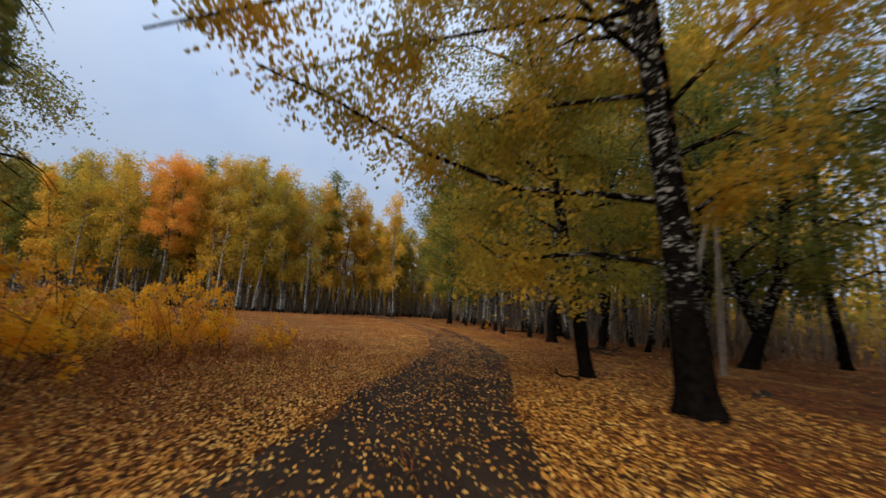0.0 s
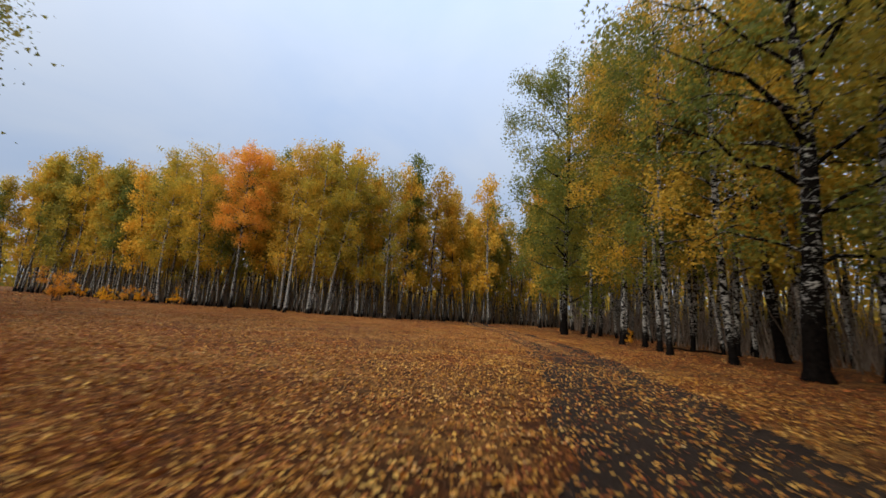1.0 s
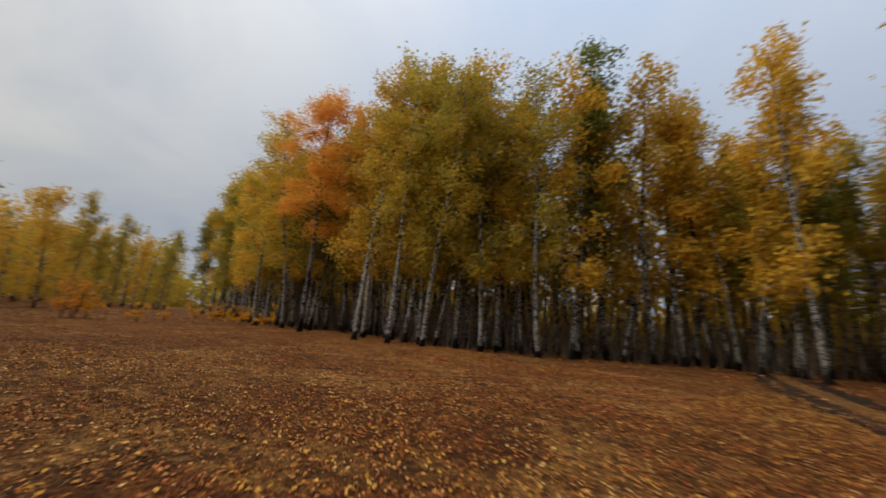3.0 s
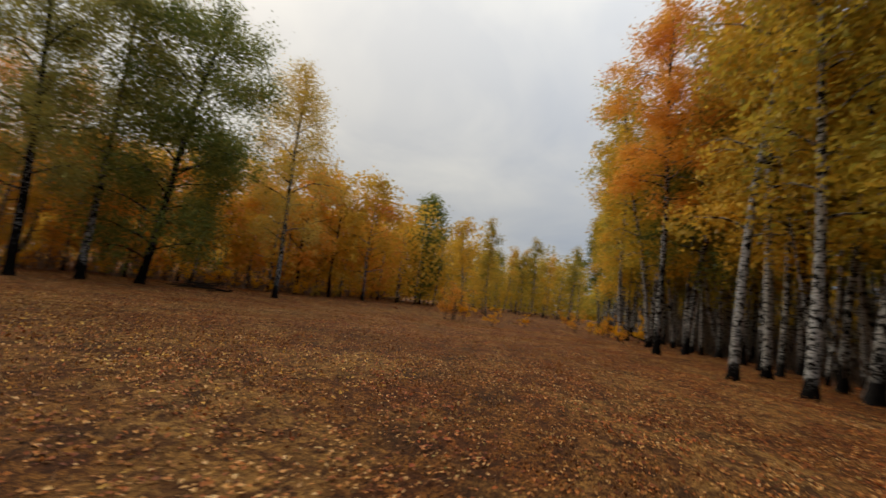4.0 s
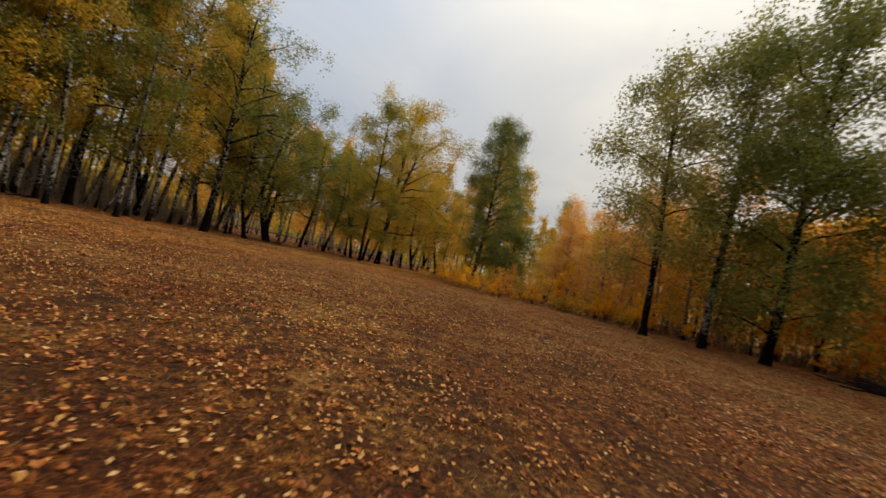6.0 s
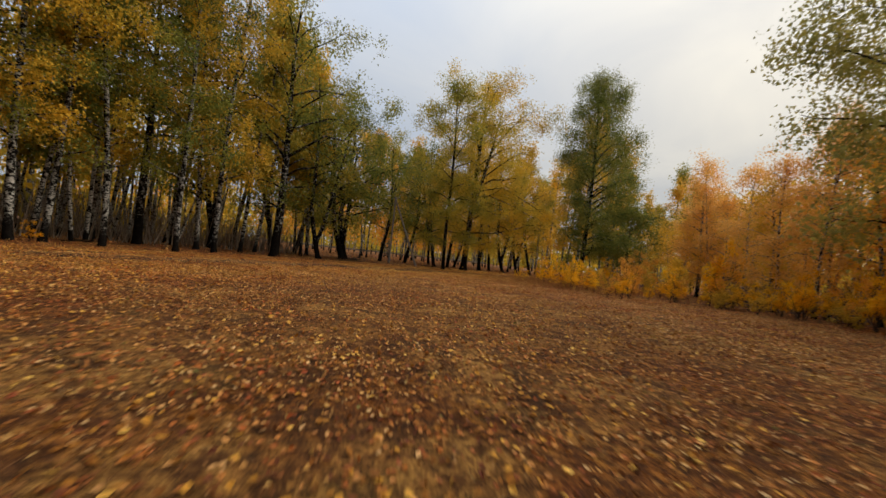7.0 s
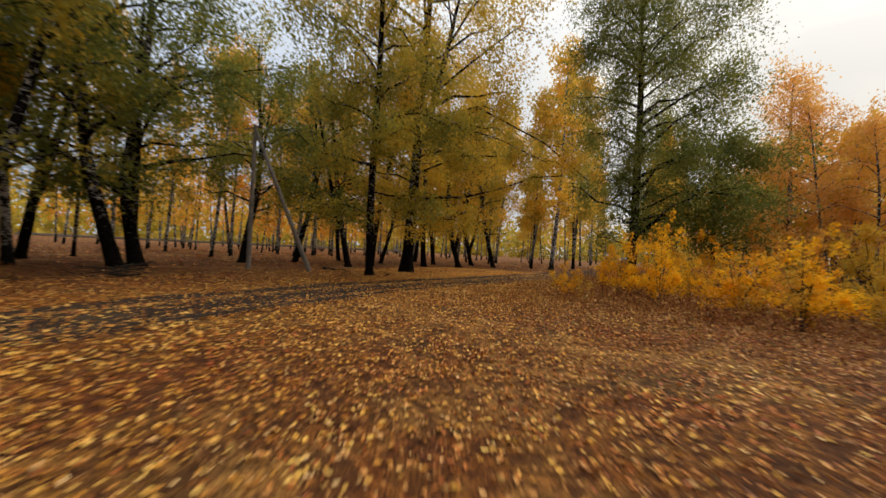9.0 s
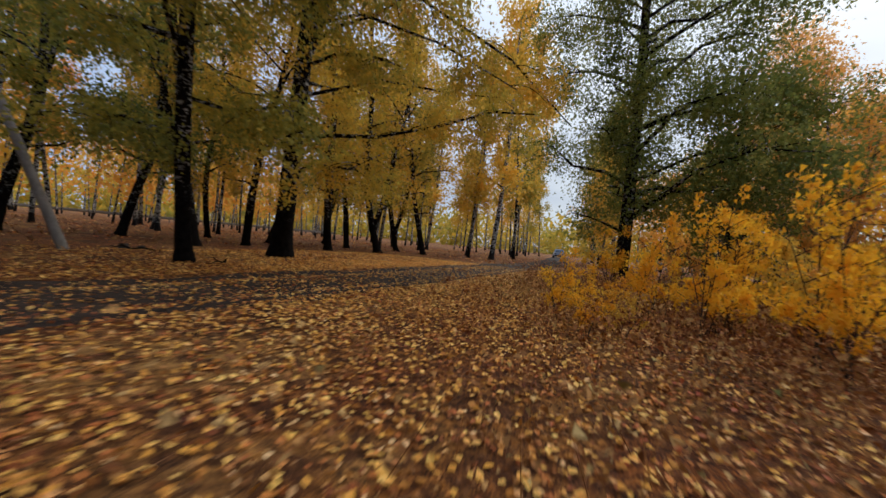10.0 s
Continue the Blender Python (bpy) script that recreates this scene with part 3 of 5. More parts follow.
def tree(trunk_me, crown_me, m, label, category="birch tree", group="", scale=1.0):
    top = new("birch_tree" if "birch" in category else "tree")
    top.empty_display_size = 0.3
    top.matrix_basis = m @ Matrix.Diagonal((scale, scale, scale, 1))
    part("trunk", trunk_me, top)
    part("crown", crown_me, top)
    for limb in BRANCHES.get(trunk_me.name, ()):
        part("limb", limb, top, "low spreading limb")
    return tagged(top, label, category, group)


def standing(x, y, turn=0.0):
    return pose(x, y, float(bumps(np.array(x), np.array(y))), 0, 0, turn)


WORDS = {"green": "dark green", "olive": "yellow-green", "golden_olive": "golden olive", "gold": "golden yellow", "orange": "bright orange", "peach": "pale orange", "yellow": "yellow"}
# --- kinds of forest trees ---
KINDS = {}
for ci, colour in enumerate(("green", "olive", "gold", "orange", "peach", "golden_olive")):
    for k in range(3):
        h = (14.0, 15.5, 15.0)[k]
        KINDS[colour, k] = tree_meshes(ci * 31 + k, h, (0.10, 0.13, 0.11)[k], (0.25, 0.2, 0.28)[k], (1.3, 1.65, 1.4)[k], 2900, 0.21, LEAF[colour], limbs=13, sides=6, spread=0.55, hang=0.5, twigs=0, bend=(0.3, 0.55, 0.4)[k], bark=(BARK, BARK_SHADED, BARK_SHADED)[k])


def forest_tree(x, y, colour, rng, scale=None, kind=None):
    tr, cr = KINDS[colour, int(rng.integers(0, 3)) if kind is None else kind]
    m = standing(x, y, rng.uniform(0, 360)) @ pose(0, 0, 0, rng.normal(0, 3.2), rng.normal(0, 3.2), 0)
    taken.append((x, y))
    return tree(tr, cr, m, f"tall slim birch with {WORDS[colour]} leaves in the wood", "birch tree", "birches of the wood", scale or float(rng.uniform(0.84, 1.1)))


def too_near(x, y, gap):
    return any((x - a) ** 2 + (y - b) ** 2 < gap * gap for a, b in taken)


taken = []
rng = np.random.default_rng(11)


def spots(n, xs, ys, inside, gap):
    """n places at random over a stretch of the plan, where inside() allows."""
    out = []
    for _ in range(n * 40):
        if len(out) >= n:
            break
        x, y = rng.uniform(*xs), rng.uniform(*ys)
        if inside(x, y) and not too_near(x, y, gap):
            taken.append((x, y))
            out.append((x, y))
    return out


def grove(n, xs, ys, inside, colours, weights, gap, size=1.0, kind=None):
    for x, y in spots(n, xs, ys, inside, gap):
        forest_tree(x, y, rng.choice(colours, p=weights), rng, (size(x) if callable(size) else size) * float(rng.uniform(0.84, 1.1)), kind(y) if kind else None)


def deep_wood(n, xs, ys, inside, colour, gap, low=0.36, wide=2.0, cards=160, size=0.42, tall=14.5):
    """The depth of a wood, where no tree can be told from the next: one mesh of stems and leaves."""
    s = Soup()
    cards = int(cards * 1.4)
    for x, y in spots(n, xs, ys, inside, gap):
        h = tall * rng.uniform(0.8, 1.12)
        lean = rng.normal(0, 0.5, 2)
        t = np.linspace(0, 1, 5)
        stem = np.stack([x + lean[0] * t, y + lean[1] * t, h * 0.93 * t - 0.1], 1)
        sweep(s, stem, rng.uniform(0.09, 0.14) * (1 - 0.8 * t), 6)
        q = low + (1 - low) * rng.beta(1.3, 1.2, cards)
        prof = wide * np.sin(np.pi * np.clip((q - low) / (1 - low) * 0.85 + 0.1, 0, 1)) ** 0.6
        az, rr = rng.uniform(0, 6.28, cards), prof * np.sqrt(rng.uniform(0, 1, cards))
        p = np.stack([x + lean[0] * q + rr * np.cos(az), y + lean[1] * q + rr * np.sin(az), q * h], 1) + rng.normal(0, 0.2, (cards, 3))
        leaf_cards(s, p, size * 0.86, rng, droop=0.3, slot=1, halves=1)
    ob = new("birch_wood", s.mesh("birch_wood", [BARK_SHADED, LEAF[colour]], False))
    return tagged(ob, f"dense depth of the birch wood with {WORDS[colour]} leaves", "wood", kind="stuff")


# --- trees that stand out, one by one ---
def hero(x, y, colour, label, seed, turn=0, **kw):
    tr, cr = tree_meshes(seed, mat=LEAF[colour], **kw)
    taken.append((x, y))
    return tree(tr, cr, standing(x, y, turn), label)


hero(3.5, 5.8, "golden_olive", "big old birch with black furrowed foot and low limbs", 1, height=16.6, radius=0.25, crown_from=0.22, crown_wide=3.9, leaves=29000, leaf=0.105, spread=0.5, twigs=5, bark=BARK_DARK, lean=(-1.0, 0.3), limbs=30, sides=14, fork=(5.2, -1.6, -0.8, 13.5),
     extra_limbs=[([(-0.31, 0.1, 3.13), (-1.34, 0.12, 3.21), (-2.7, -0.02, 3.2), (-4.02, -0.42, 3.54), (-5.28, -0.91, 4.03), (-6.16, -1.56, 4.16)], 0.06),
                  ([(-0.48, 0.18, 4.99), (-1.76, 0.57, 5.0), (-2.74, 0.66, 4.85), (-3.54, 0.7, 4.52)], 0.05),
                  ([(-0.5, 0.09, 6.12), (-1.93, -0.01, 6.26), (-4.0, -0.35, 5.5), (-5.81, -0.92, 4.53)], 0.05),
                  ([(-0.6, 0.16, 6.61), (-2.94, -0.33, 6.94), (-5.5, -1.3, 5.45), (-7.02, -2.24, 4.06)], 0.05),
                  ([(-0.1, 0, 2.1), (-1.3, 0.7, 2.35), (-2.7, 1.0, 2.2), (-3.4, 0.8, 2.6)], 0.04),
                  ([(-0.2, 0, 4.3), (-1.5, -1.9, 5.45), (-3.2, -3.8, 5.7), (-4.6, -4.0, 5.6)], 0.045),
                  ([(0.1, 0, 3.0), (1.0, 0.6, 3.6), (2.2, 1.0, 4.0)], 0.04)])
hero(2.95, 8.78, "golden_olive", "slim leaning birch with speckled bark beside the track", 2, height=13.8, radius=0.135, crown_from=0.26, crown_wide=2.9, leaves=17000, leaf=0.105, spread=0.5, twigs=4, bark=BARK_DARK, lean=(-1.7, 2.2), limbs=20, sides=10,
     extra_limbs=[([(-0.2, 0.3, 3.0), (-0.7, -0.1, 2.9), (-1.78, -0.07, 2.88), (-2.55, -0.11, 2.51)], 0.035),
                  ([(-0.65, 0.5, 4.6), (-1.82, 0.04, 5.2), (-3.18, -0.2, 5.3), (-4.2, -0.5, 5.0)], 0.04),
                  ([(-0.4, 0.5, 3.3), (-1.0, 1.3, 3.9), (-2.0, 2.0, 4.2), (-3.0, 2.3, 4.3)], 0.035),
                  ([(-0.6, 0.7, 4.8), (-1.6, 1.0, 5.3), (-2.7, 1.1, 5.2), (-3.7, 1.0, 4.7)], 0.035),
                  ([(-0.3, 0.4, 2.2), (0.6, 0.9, 2.5), (1.6, 1.1, 2.5)], 0.03)])
hero(9.7, 13.4, "green", "dark forked birch with a bent black trunk", 3, height=12.5, radius=0.23, crown_from=0.2, crown_wide=4.0, leaves=11000, leaf=0.13, hang=0.6, twigs=4, bark=BARK_DARK, lean=(0.3, -0.8), limbs=26, sides=10, bend=0.4, kink=(1.2, 0.2), fork=(1.1, -1.7, 0.6, 9))
hero(8.5, 14.35, "green", "old birch with a bent black trunk and a broad dark crown", 33, height=12, radius=0.2, crown_from=0.2, crown_wide=3.9, leaves=13000, leaf=0.13, hang=0.6, twigs=4, bark=BARK_DARK, lean=(0.4, 0.5), limbs=26, sides=10, bend=0.4, kink=(0.9, 0.6))
hero(5.1, 20.9, "green", "tall dark birch with a broad crown beside the track", 4, height=15.5, radius=0.24, crown_from=0.16, crown_wide=4.0, leaves=6200, leaf=0.125, hang=0.6, bend=0.5, twigs=4, bark=BARK_DARK, limbs=26, sides=10)
hero(9.9, 23.0, "green", "tall dark birch in a clump of leaning trunks", 5, height=16, radius=0.2, crown_from=0.25, crown_wide=3.6, leaves=5200, leaf=0.15, bark=BARK_DARK, limbs=22, fork=(1.0, 2.4, 1.2, 13))
hero(7.2, 27.0, "olive", "tall leaning birch with dark foot and white trunk", 14, height=15, radius=0.19, crown_from=0.28, crown_wide=3.2, leaves=4500, leaf=0.2, bark=BARK_DARK, limbs=20, lean=(-1.5, 0.5))
hero(-5.1, 2.4, "blue_green", "tall dense green birch tapering like a poplar", 6, height=15.9, radius=0.17, crown_from=0.1, crown_wide=3.4, leaves=78000, leaf=0.083, spread=0.5, hang=0.45, twigs=6, lean=(0.1, -1.0), keep=lambda p: p[:, 1] + 0.78 * p[:, 0] < 1.3 + 0.3 * np.maximum(p[:, 2] - 6, 0), bark=BARK_DARK, limbs=70, shape="poplar", rise=0.9,
     extra_limbs=[([(-0.1, 0, 3.0), (-1.4, 0.5, 3.6), (-2.8, 0.8, 3.8), (-4.0, 0.9, 3.4)], 0.04), ([(-0.1, 0, 4.4), (-1.5, -0.3, 5.2), (-3.0, -0.4, 5.5), (-4.2, -0.2, 5.2)], 0.04), ([(-0.1, 0, 2.2), (-1.0, 0.2, 2.7), (-2.2, 0.3, 2.8)], 0.03)])
hero(-7.9, 0.9, "blue_green", "low spreading green birch behind the yellow thicket", 31, height=6.2, radius=0.09, crown_from=0.12, crown_wide=2.1, leaves=7500, leaf=0.1, bark=BARK_DARK, limbs=24)
hero(-19.83, 12.7, "pale_olive", "slender birch with a dark leaning trunk and pale leaves", 7, spread=0.68, height=15.0, radius=0.16, crown_from=0.22, crown_wide=3.0, leaves=12500, leaf=0.145, hang=0.5, twigs=4, bark=BARK_DARK, lean=(0.5, -1.4), limbs=20)
hero(-22.2, 12.5, "pale_olive", "tall birch with thin yellow-green crown and white trunk", 8, spread=0.68, height=17.2, radius=0.16, crown_from=0.25, crown_wide=2.7, leaves=11500, leaf=0.145, lean=(-0.5, -1.8), hang=0.6, twigs=4, limbs=20)
hero(-24.35, 13.0, "blue_green", "tall birch with a dense dark green crown", 9, spread=0.8, height=15.5, radius=0.18, crown_from=0.06, crown_wide=3.3, leaves=29000, leaf=0.145, hang=0.5, twigs=4, bark=BARK_DARK, limbs=34, lean=(-0.8, 1.2))
hero(-29.22, 16.95, "pale_gold", "single birch with pale thin leaves and white trunk", 10, spread=0.68, height=16.2, radius=0.15, crown_from=0.18, crown_wide=2.4, leaves=13500, leaf=0.122, hang=0.5, twigs=4, limbs=22, lean=(-2.3, -2.6))
hero(-29.3, 36.6, "orange", "tall birch with a bright orange crown", 12, height=15.6, radius=0.13, crown_from=0.4, crown_wide=2.3, leaves=17000, leaf=0.115, spread=0.42, limbs=30, twigs=4)
hero(-57.5, 14.6, "green", "far dark green birch standing before yellow trees", 13, height=14.5, radius=0.18, crown_from=0.12, crown_wide=2.7, leaves=6500, leaf=0.27, spread=0.85, limbs=26)
hero(-11.2, -5.0, "peach", "tall birch with a pale orange crown behind the thicket", 15, height=10.5, radius=0.13, crown_from=0.15, crown_wide=2.0, leaves=8000, leaf=0.11, limbs=24, shape="poplar")
hero(-0.6, 36.8, "green", "tall dense green birch at the edge of the track", 17, height=21, radius=0.19, crown_from=0.1, crown_wide=4.2, leaves=26000, leaf=0.15, spread=0.62, limbs=44, hang=0.5, bark=BARK_DARK)
FINE = [tree_meshes(60 + k, (17.5, 18.5, 18)[k], 0.11, (0.2, 0.24, 0.18)[k], 2.3, 11000, 0.112, LEAF[("green", "olive", "gold")[k]], bark=BARK, limbs=30, sides=10, hang=0.55, spread=0.42, bend=(0.3, 0.6, 0.45)[k], lean=((0.5, 0.3), (-0.8, 0.4), (0.3, -0.9))[k]) for k in range(3)]
for i, (hx, hy) in enumerate([(0.9, 35.6), (2.7, 33.2), (2.2, 31.1), (3.1, 30.3), (3.4, 28.6), (6.0, 33.1), (3.2, 26.1), (1.8, 38.5), (4.6, 24.2), (6.2, 28.4)]):
    taken.append((hx, hy))
    tree(*FINE[i % 3], standing(hx, hy, i * 77), "tall birch with a black foot beside the track", scale=float(rng.uniform(0.94, 1.06)))
FINE_GREEN = tree_meshes(66, 15, 0.12, 0.26, 2.6, 8000, 0.16, LEAF["green"], bark=BARK, limbs=28, sides=8, hang=0.6, bend=0.5, twigs=4, lean=(0.4, 0.5))
for i, (hx, hy) in enumerate([(1.9, -11.5), (1.5, -17.5), (2.7, -23), (3.6, -31), (-5.2, -21), (-5.4, -30), (4.6, -14.5), (-4.6, -38)]):
    taken.append((hx, hy))
    tree(*KINDS[("gold", "olive", "gold", "green")[i % 4], (1, 0, 2)[i % 3]], standing(hx, hy, i * 67) @ pose(0, 0, 0, rng.normal(0, 5), rng.normal(0, 5), 0), "tall golden-green birch beside the far track", scale=1.3 if i < 3 else float(rng.uniform(0.85, 1.0)))
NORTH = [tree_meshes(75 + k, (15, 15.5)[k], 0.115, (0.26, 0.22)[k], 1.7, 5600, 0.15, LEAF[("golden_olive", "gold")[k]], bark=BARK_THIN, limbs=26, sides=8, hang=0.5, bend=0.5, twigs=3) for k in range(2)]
EDGE = [(-3.1, 53.3, "gold"),
        (5.8, -3.2, "olive"), (9.0, -5.0, "gold"), (3.4, -11.1, "olive"), (8.6, 2.4, "gold"), (9.2, -9.0, "gold"), (14.7, 15.3, "green"), (12.0, 8.2, "green"), (11.4, 18.6, "green"), (6.4, 17.4, "olive"),
        (-17.2, 43.4, "olive"), (-20.0, 47.0, "olive"), (-22.9, 44.9, "olive"), (-25.4, 41.6, "gold"), (-22.4, 38.4, "olive"), (-21.4, 39.8, "olive"), (-26.0, 39.0, "gold"), (-23.2, 44.0, "olive"), (-19.3, 41.7, "olive"),
        (-32.4, 38.4, "green"), (-34.1, 37.1, "olive"), (-24.1, 37.5, "gold"), (-37.7, 36.2, "olive"), (-12.3, 57, "gold"), (-8.2, 49.9, "gold")]
OLD = [tree_meshes(110 + k, (13, 12, 14)[k], (0.17, 0.15, 0.16)[k], 0.2, (3.2, 2.9, 3.0)[k], 6200, 0.135, LEAF[("green", "gold", "olive")[k]], bark=BARK_DARK, limbs=24, sides=9, hang=0.6, spread=0.45, bend=0.7, twigs=3,
                  kink=((0.5, 0.2), (-0.6, 0.3), (0.2, -0.5))[k], lean=((0.8, 0.6), (-1.2, 0.2), (0.5, -1.0))[k], fork=((2.0, 1.8, 0.9, 10), None, (1.0, -1.5, 1.0, 11))[k]) for k in range(3)]
for i, (hx, hy) in enumerate([(7.6, 5.2), (10.4, -0.5), (6.9, -0.6), (12.6, 4.6), (13.6, 0.2), (7.4, -8.2), (12.2, -7.0), (5.2, -7.6)]):
    taken.append((hx, hy))
    tree(*OLD[i % 3], standing(hx, hy, i * 83), "old crooked birch with a dark trunk and low golden-green crown", scale=float(rng.uniform(0.85, 1.05)))
for i, (hx, hy, hc) in enumerate(EDGE):
    if hx > 2 and hy > -6:
        taken.append((hx, hy))
        tree(*OLD[("green", "gold", "olive").index(hc)], standing(hx, hy, i * 91), "old leaning birch with a dark furrowed trunk by the track", scale=float(rng.uniform(0.92, 1.1)))
        continue
    if hx < -15:
        taken.append((hx, hy))
        kind = FINE_GREEN if hc == "green" else NORTH[hc == "gold"]
        tree(*kind, standing(hx, hy, i * 57) @ pose(0, 0, 0, rng.normal(0, 3), rng.normal(0, 3), 0), f"tall birch with {WORDS[hc]} leaves at the clearing's edge", scale=float(rng.uniform(0.97, 1.1)))
    else:
        forest_tree(hx, hy, hc, rng, float(rng.uniform(0.97, 1.1)))



# --- the wood on the far side of the clearing ---
rng = np.random.default_rng(21)
def north_edge(x):
    return np.interp(x, [-90, -60, -38, -34.5, -33, -27, -26, -24, -21, -19, -17, -13, -9, -7], [36, 36, 36.2, 37, 39.5, 39.5, 38, 37.6, 39, 41.7, 43.6, 50, 51, 56])


def thin_east(x, y):
    """East of the track the wood is thin, so that the sky shows between its stems."""
    return not (x > 11 and 6 < y < 27) or (int(x * 7) + int(y * 5)) % 4 == 0


def east_edge(y):
    return np.interp(y, [-60, -25, -12, 0, 6, 12, 16, 20, 26, 30, 36, 42, 54, 80], [9, 6, 6.5, 9, 10, 10.5, 7.5, 5.6, 3.4, 2.8, 0.2, -1.2, -4, -10])


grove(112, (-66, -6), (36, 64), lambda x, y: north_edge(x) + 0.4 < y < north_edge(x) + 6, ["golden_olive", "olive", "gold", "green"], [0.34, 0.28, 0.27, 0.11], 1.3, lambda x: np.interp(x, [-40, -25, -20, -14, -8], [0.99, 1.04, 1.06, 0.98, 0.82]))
deep_wood(85, (-72, -4), (40, 84), lambda x, y: north_edge(x) + 5 < y < north_edge(x) + 22, "olive", 1.5)
deep_wood(50, (-72, -2), (40, 90), lambda x, y: north_edge(x) + 8 < y < north_edge(x) + 26, "gold", 1.5)
# --- the wood beside the track ---
rng = np.random.default_rng(22)
grove(48, (-6, 22), (15, 66), lambda x, y: east_edge(y) + 0.3 < x < east_edge(y) + 6.5, ["olive", "green", "gold"], [0.58, 0.2, 0.22], 2.1, 1.08)
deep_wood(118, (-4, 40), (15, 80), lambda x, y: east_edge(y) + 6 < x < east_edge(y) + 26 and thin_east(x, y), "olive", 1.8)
deep_wood(40, (2, 40), (15, 80), lambda x, y: east_edge(y) + 6 < x < east_edge(y) + 30 and thin_east(x, y), "gold", 1.8)
grove(36, (4, 34), (-40, 15), lambda x, y: east_edge(y) + 1.5 < x < east_edge(y) + 22, ["gold", "olive", "orange"], [0.52, 0.42, 0.06], 2.4)
deep_wood(80, (14, 62), (-60, 34), lambda x, y: east_edge(y) + 18 < x and thin_east(x, y), "gold", 2.2, low=0.24, tall=11, cards=220)
deep_wood(26, (14, 50), (-30, 34), lambda x, y: east_edge(y) + 16 < x and thin_east(x, y), "orange", 2.2, low=0.24, tall=9, cards=220)
grove(12, (-12, 10), (-66, -22), lambda x, y: 3.4 < abs(x - road_x(y)) < 9 and abs(x + 4.2 - 0.0713 * (13.8 - y)) > 1.4, ["olive", "gold", "green"], [0.5, 0.3, 0.2], 2.6)
deep_wood(46, (-40, 22), (-95, -45), lambda x, y: abs(x - road_x(y)) > 4.5, "gold", 2.6, low=0.2)
# --- orange and gold young wood to the west ---
rng = np.random.default_rng(23)


def west_edge(x):
    return np.interp(x, [-90, -50, -36, -31, -26, -20, -15, -11, -8], [10, 11, 12.5, 10.5, 7.5, 6.5, 2.5, -3, -10])


WEST_FINE = [tree_meshes(90 + k, (12.5, 11, 13)[k], 0.10, 0.14, (2.0, 2.3, 1.8)[k], 5200, 0.135, LEAF[("peach", "gold", "peach")[k]], bark=BARK_SHADED, limbs=26, sides=6, hang=0.5, bend=0.4, twigs=3) for k in range(3)]
for i, (wx, wy) in enumerate(spots(15, (-24, -9), (-9, 6.5), lambda x, y: west_edge(x) - 2.6 < y < west_edge(x), 1.6)):
    tree(*WEST_FINE[i % 3], standing(wx, wy, i * 71) @ pose(0, 0, 0, rng.normal(0, 3), rng.normal(0, 3), 0), ("young birch with a soft orange crown behind the thicket", "young golden birch behind the thicket")[i % 3 == 1], scale=float(np.interp(wx, [-20, -10], [0.85, 0.62]) * rng.uniform(0.85, 1.1)))
for colour in ("gold", "orange", "peach"):
    for k in range(3):
        KINDS["young " + colour, k] = tree_meshes(140 + k + len(colour) * 7, (10.5, 9.5, 11)[k], 0.10, (0.10, 0.14, 0.12)[k], (2.3, 2.7, 2.2)[k], 2200, 0.25, LEAF[colour], limbs=15, sides=6, spread=0.72, hang=0.5, twigs=0, bend=0.5, bark=(BARK_SHADED, BARK_DARK, BARK_SHADED)[k])
    WORDS["young " + colour] = WORDS[colour]
for x, y, colour, size in [(-40.6, 12.6, "young gold", 1.18), (-43.2, 14.6, "young gold", 1.12), (-45.6, 13.0, "young orange", 1.1), (-37.6, 11.4, "young orange", 1.12), (-34.4, 11.6, "young gold", 1.0),
                         (-45.5, 23.6, "young gold", 0.78), (-49.0, 25.2, "olive", 0.62), (-53.0, 24.0, "young gold", 0.66)]:
    forest_tree(x, y, colour, rng, size)
for x, y, colour, size in [(-4.7, -19.5, "young gold", 0.62), (-6.2, -17.0, "young gold", 0.7), (-5.4, -27.0, "young gold", 0.95), (-7.4, -22.0, "young peach", 0.8)]:
    forest_tree(x, y, colour, rng, size)
grove(44, (-62, -8), (-16, 12), lambda x, y: west_edge(x) - 8 < y < west_edge(x), ["young gold", "young orange", "young peach"], [0.5, 0.36, 0.14], 1.7, lambda x: np.interp(x, [-38, -29, -18, -10], [0.95, 0.9, 0.8, 0.68]))
deep_wood(90, (-80, -9), (-40, 6), lambda x, y: y < west_edge(x) - 6, "gold", 1.9, low=0.2, tall=10.5, cards=300)
grove(20, (-92, -60), (13, 36), lambda x, y: x < -64 - (y - 13) * 0.55, ["olive", "gold", "green"], [0.5, 0.2, 0.3], 2.2, 0.74, lambda y: 1)
deep_wood(60, (-110, -52), (10, 36), lambda x, y: x < -66 - (y - 12) * 0.7, "olive", 2.2, low=0.04, tall=11, cards=330, wide=2.6)
deep_wood(26, (-66, -40), (9, 20), lambda x, y: y < 11 + (-40 - x) * 0.35, "gold", 2.0, low=0.05, tall=11, cards=330, wide=2.5)


# --- undergrowth that closes the woods near the ground ---
rng = np.random.default_rng(24)
def thin_stems(n, xs, ys, inside, label):
    """Bare lower stems of the many trees deep in a wood."""
    s = Soup()
    t = np.linspace(0, 1, 4)
    for x, y in spots(n, xs, ys, inside, 0.7):
        lean = rng.normal(0, 0.8, 2)
        sweep(s, np.stack([x + lean[0] * t ** 1.4, y + lean[1] * t ** 0.8, 7.5 * t - 0.1], 1), rng.uniform(0.04, 0.12) * (1 - 0.5 * t), 6)
    return tagged(new("birch_stems", s.mesh("birch_stems", BARK_THIN)), label, "stems", kind="stuff")


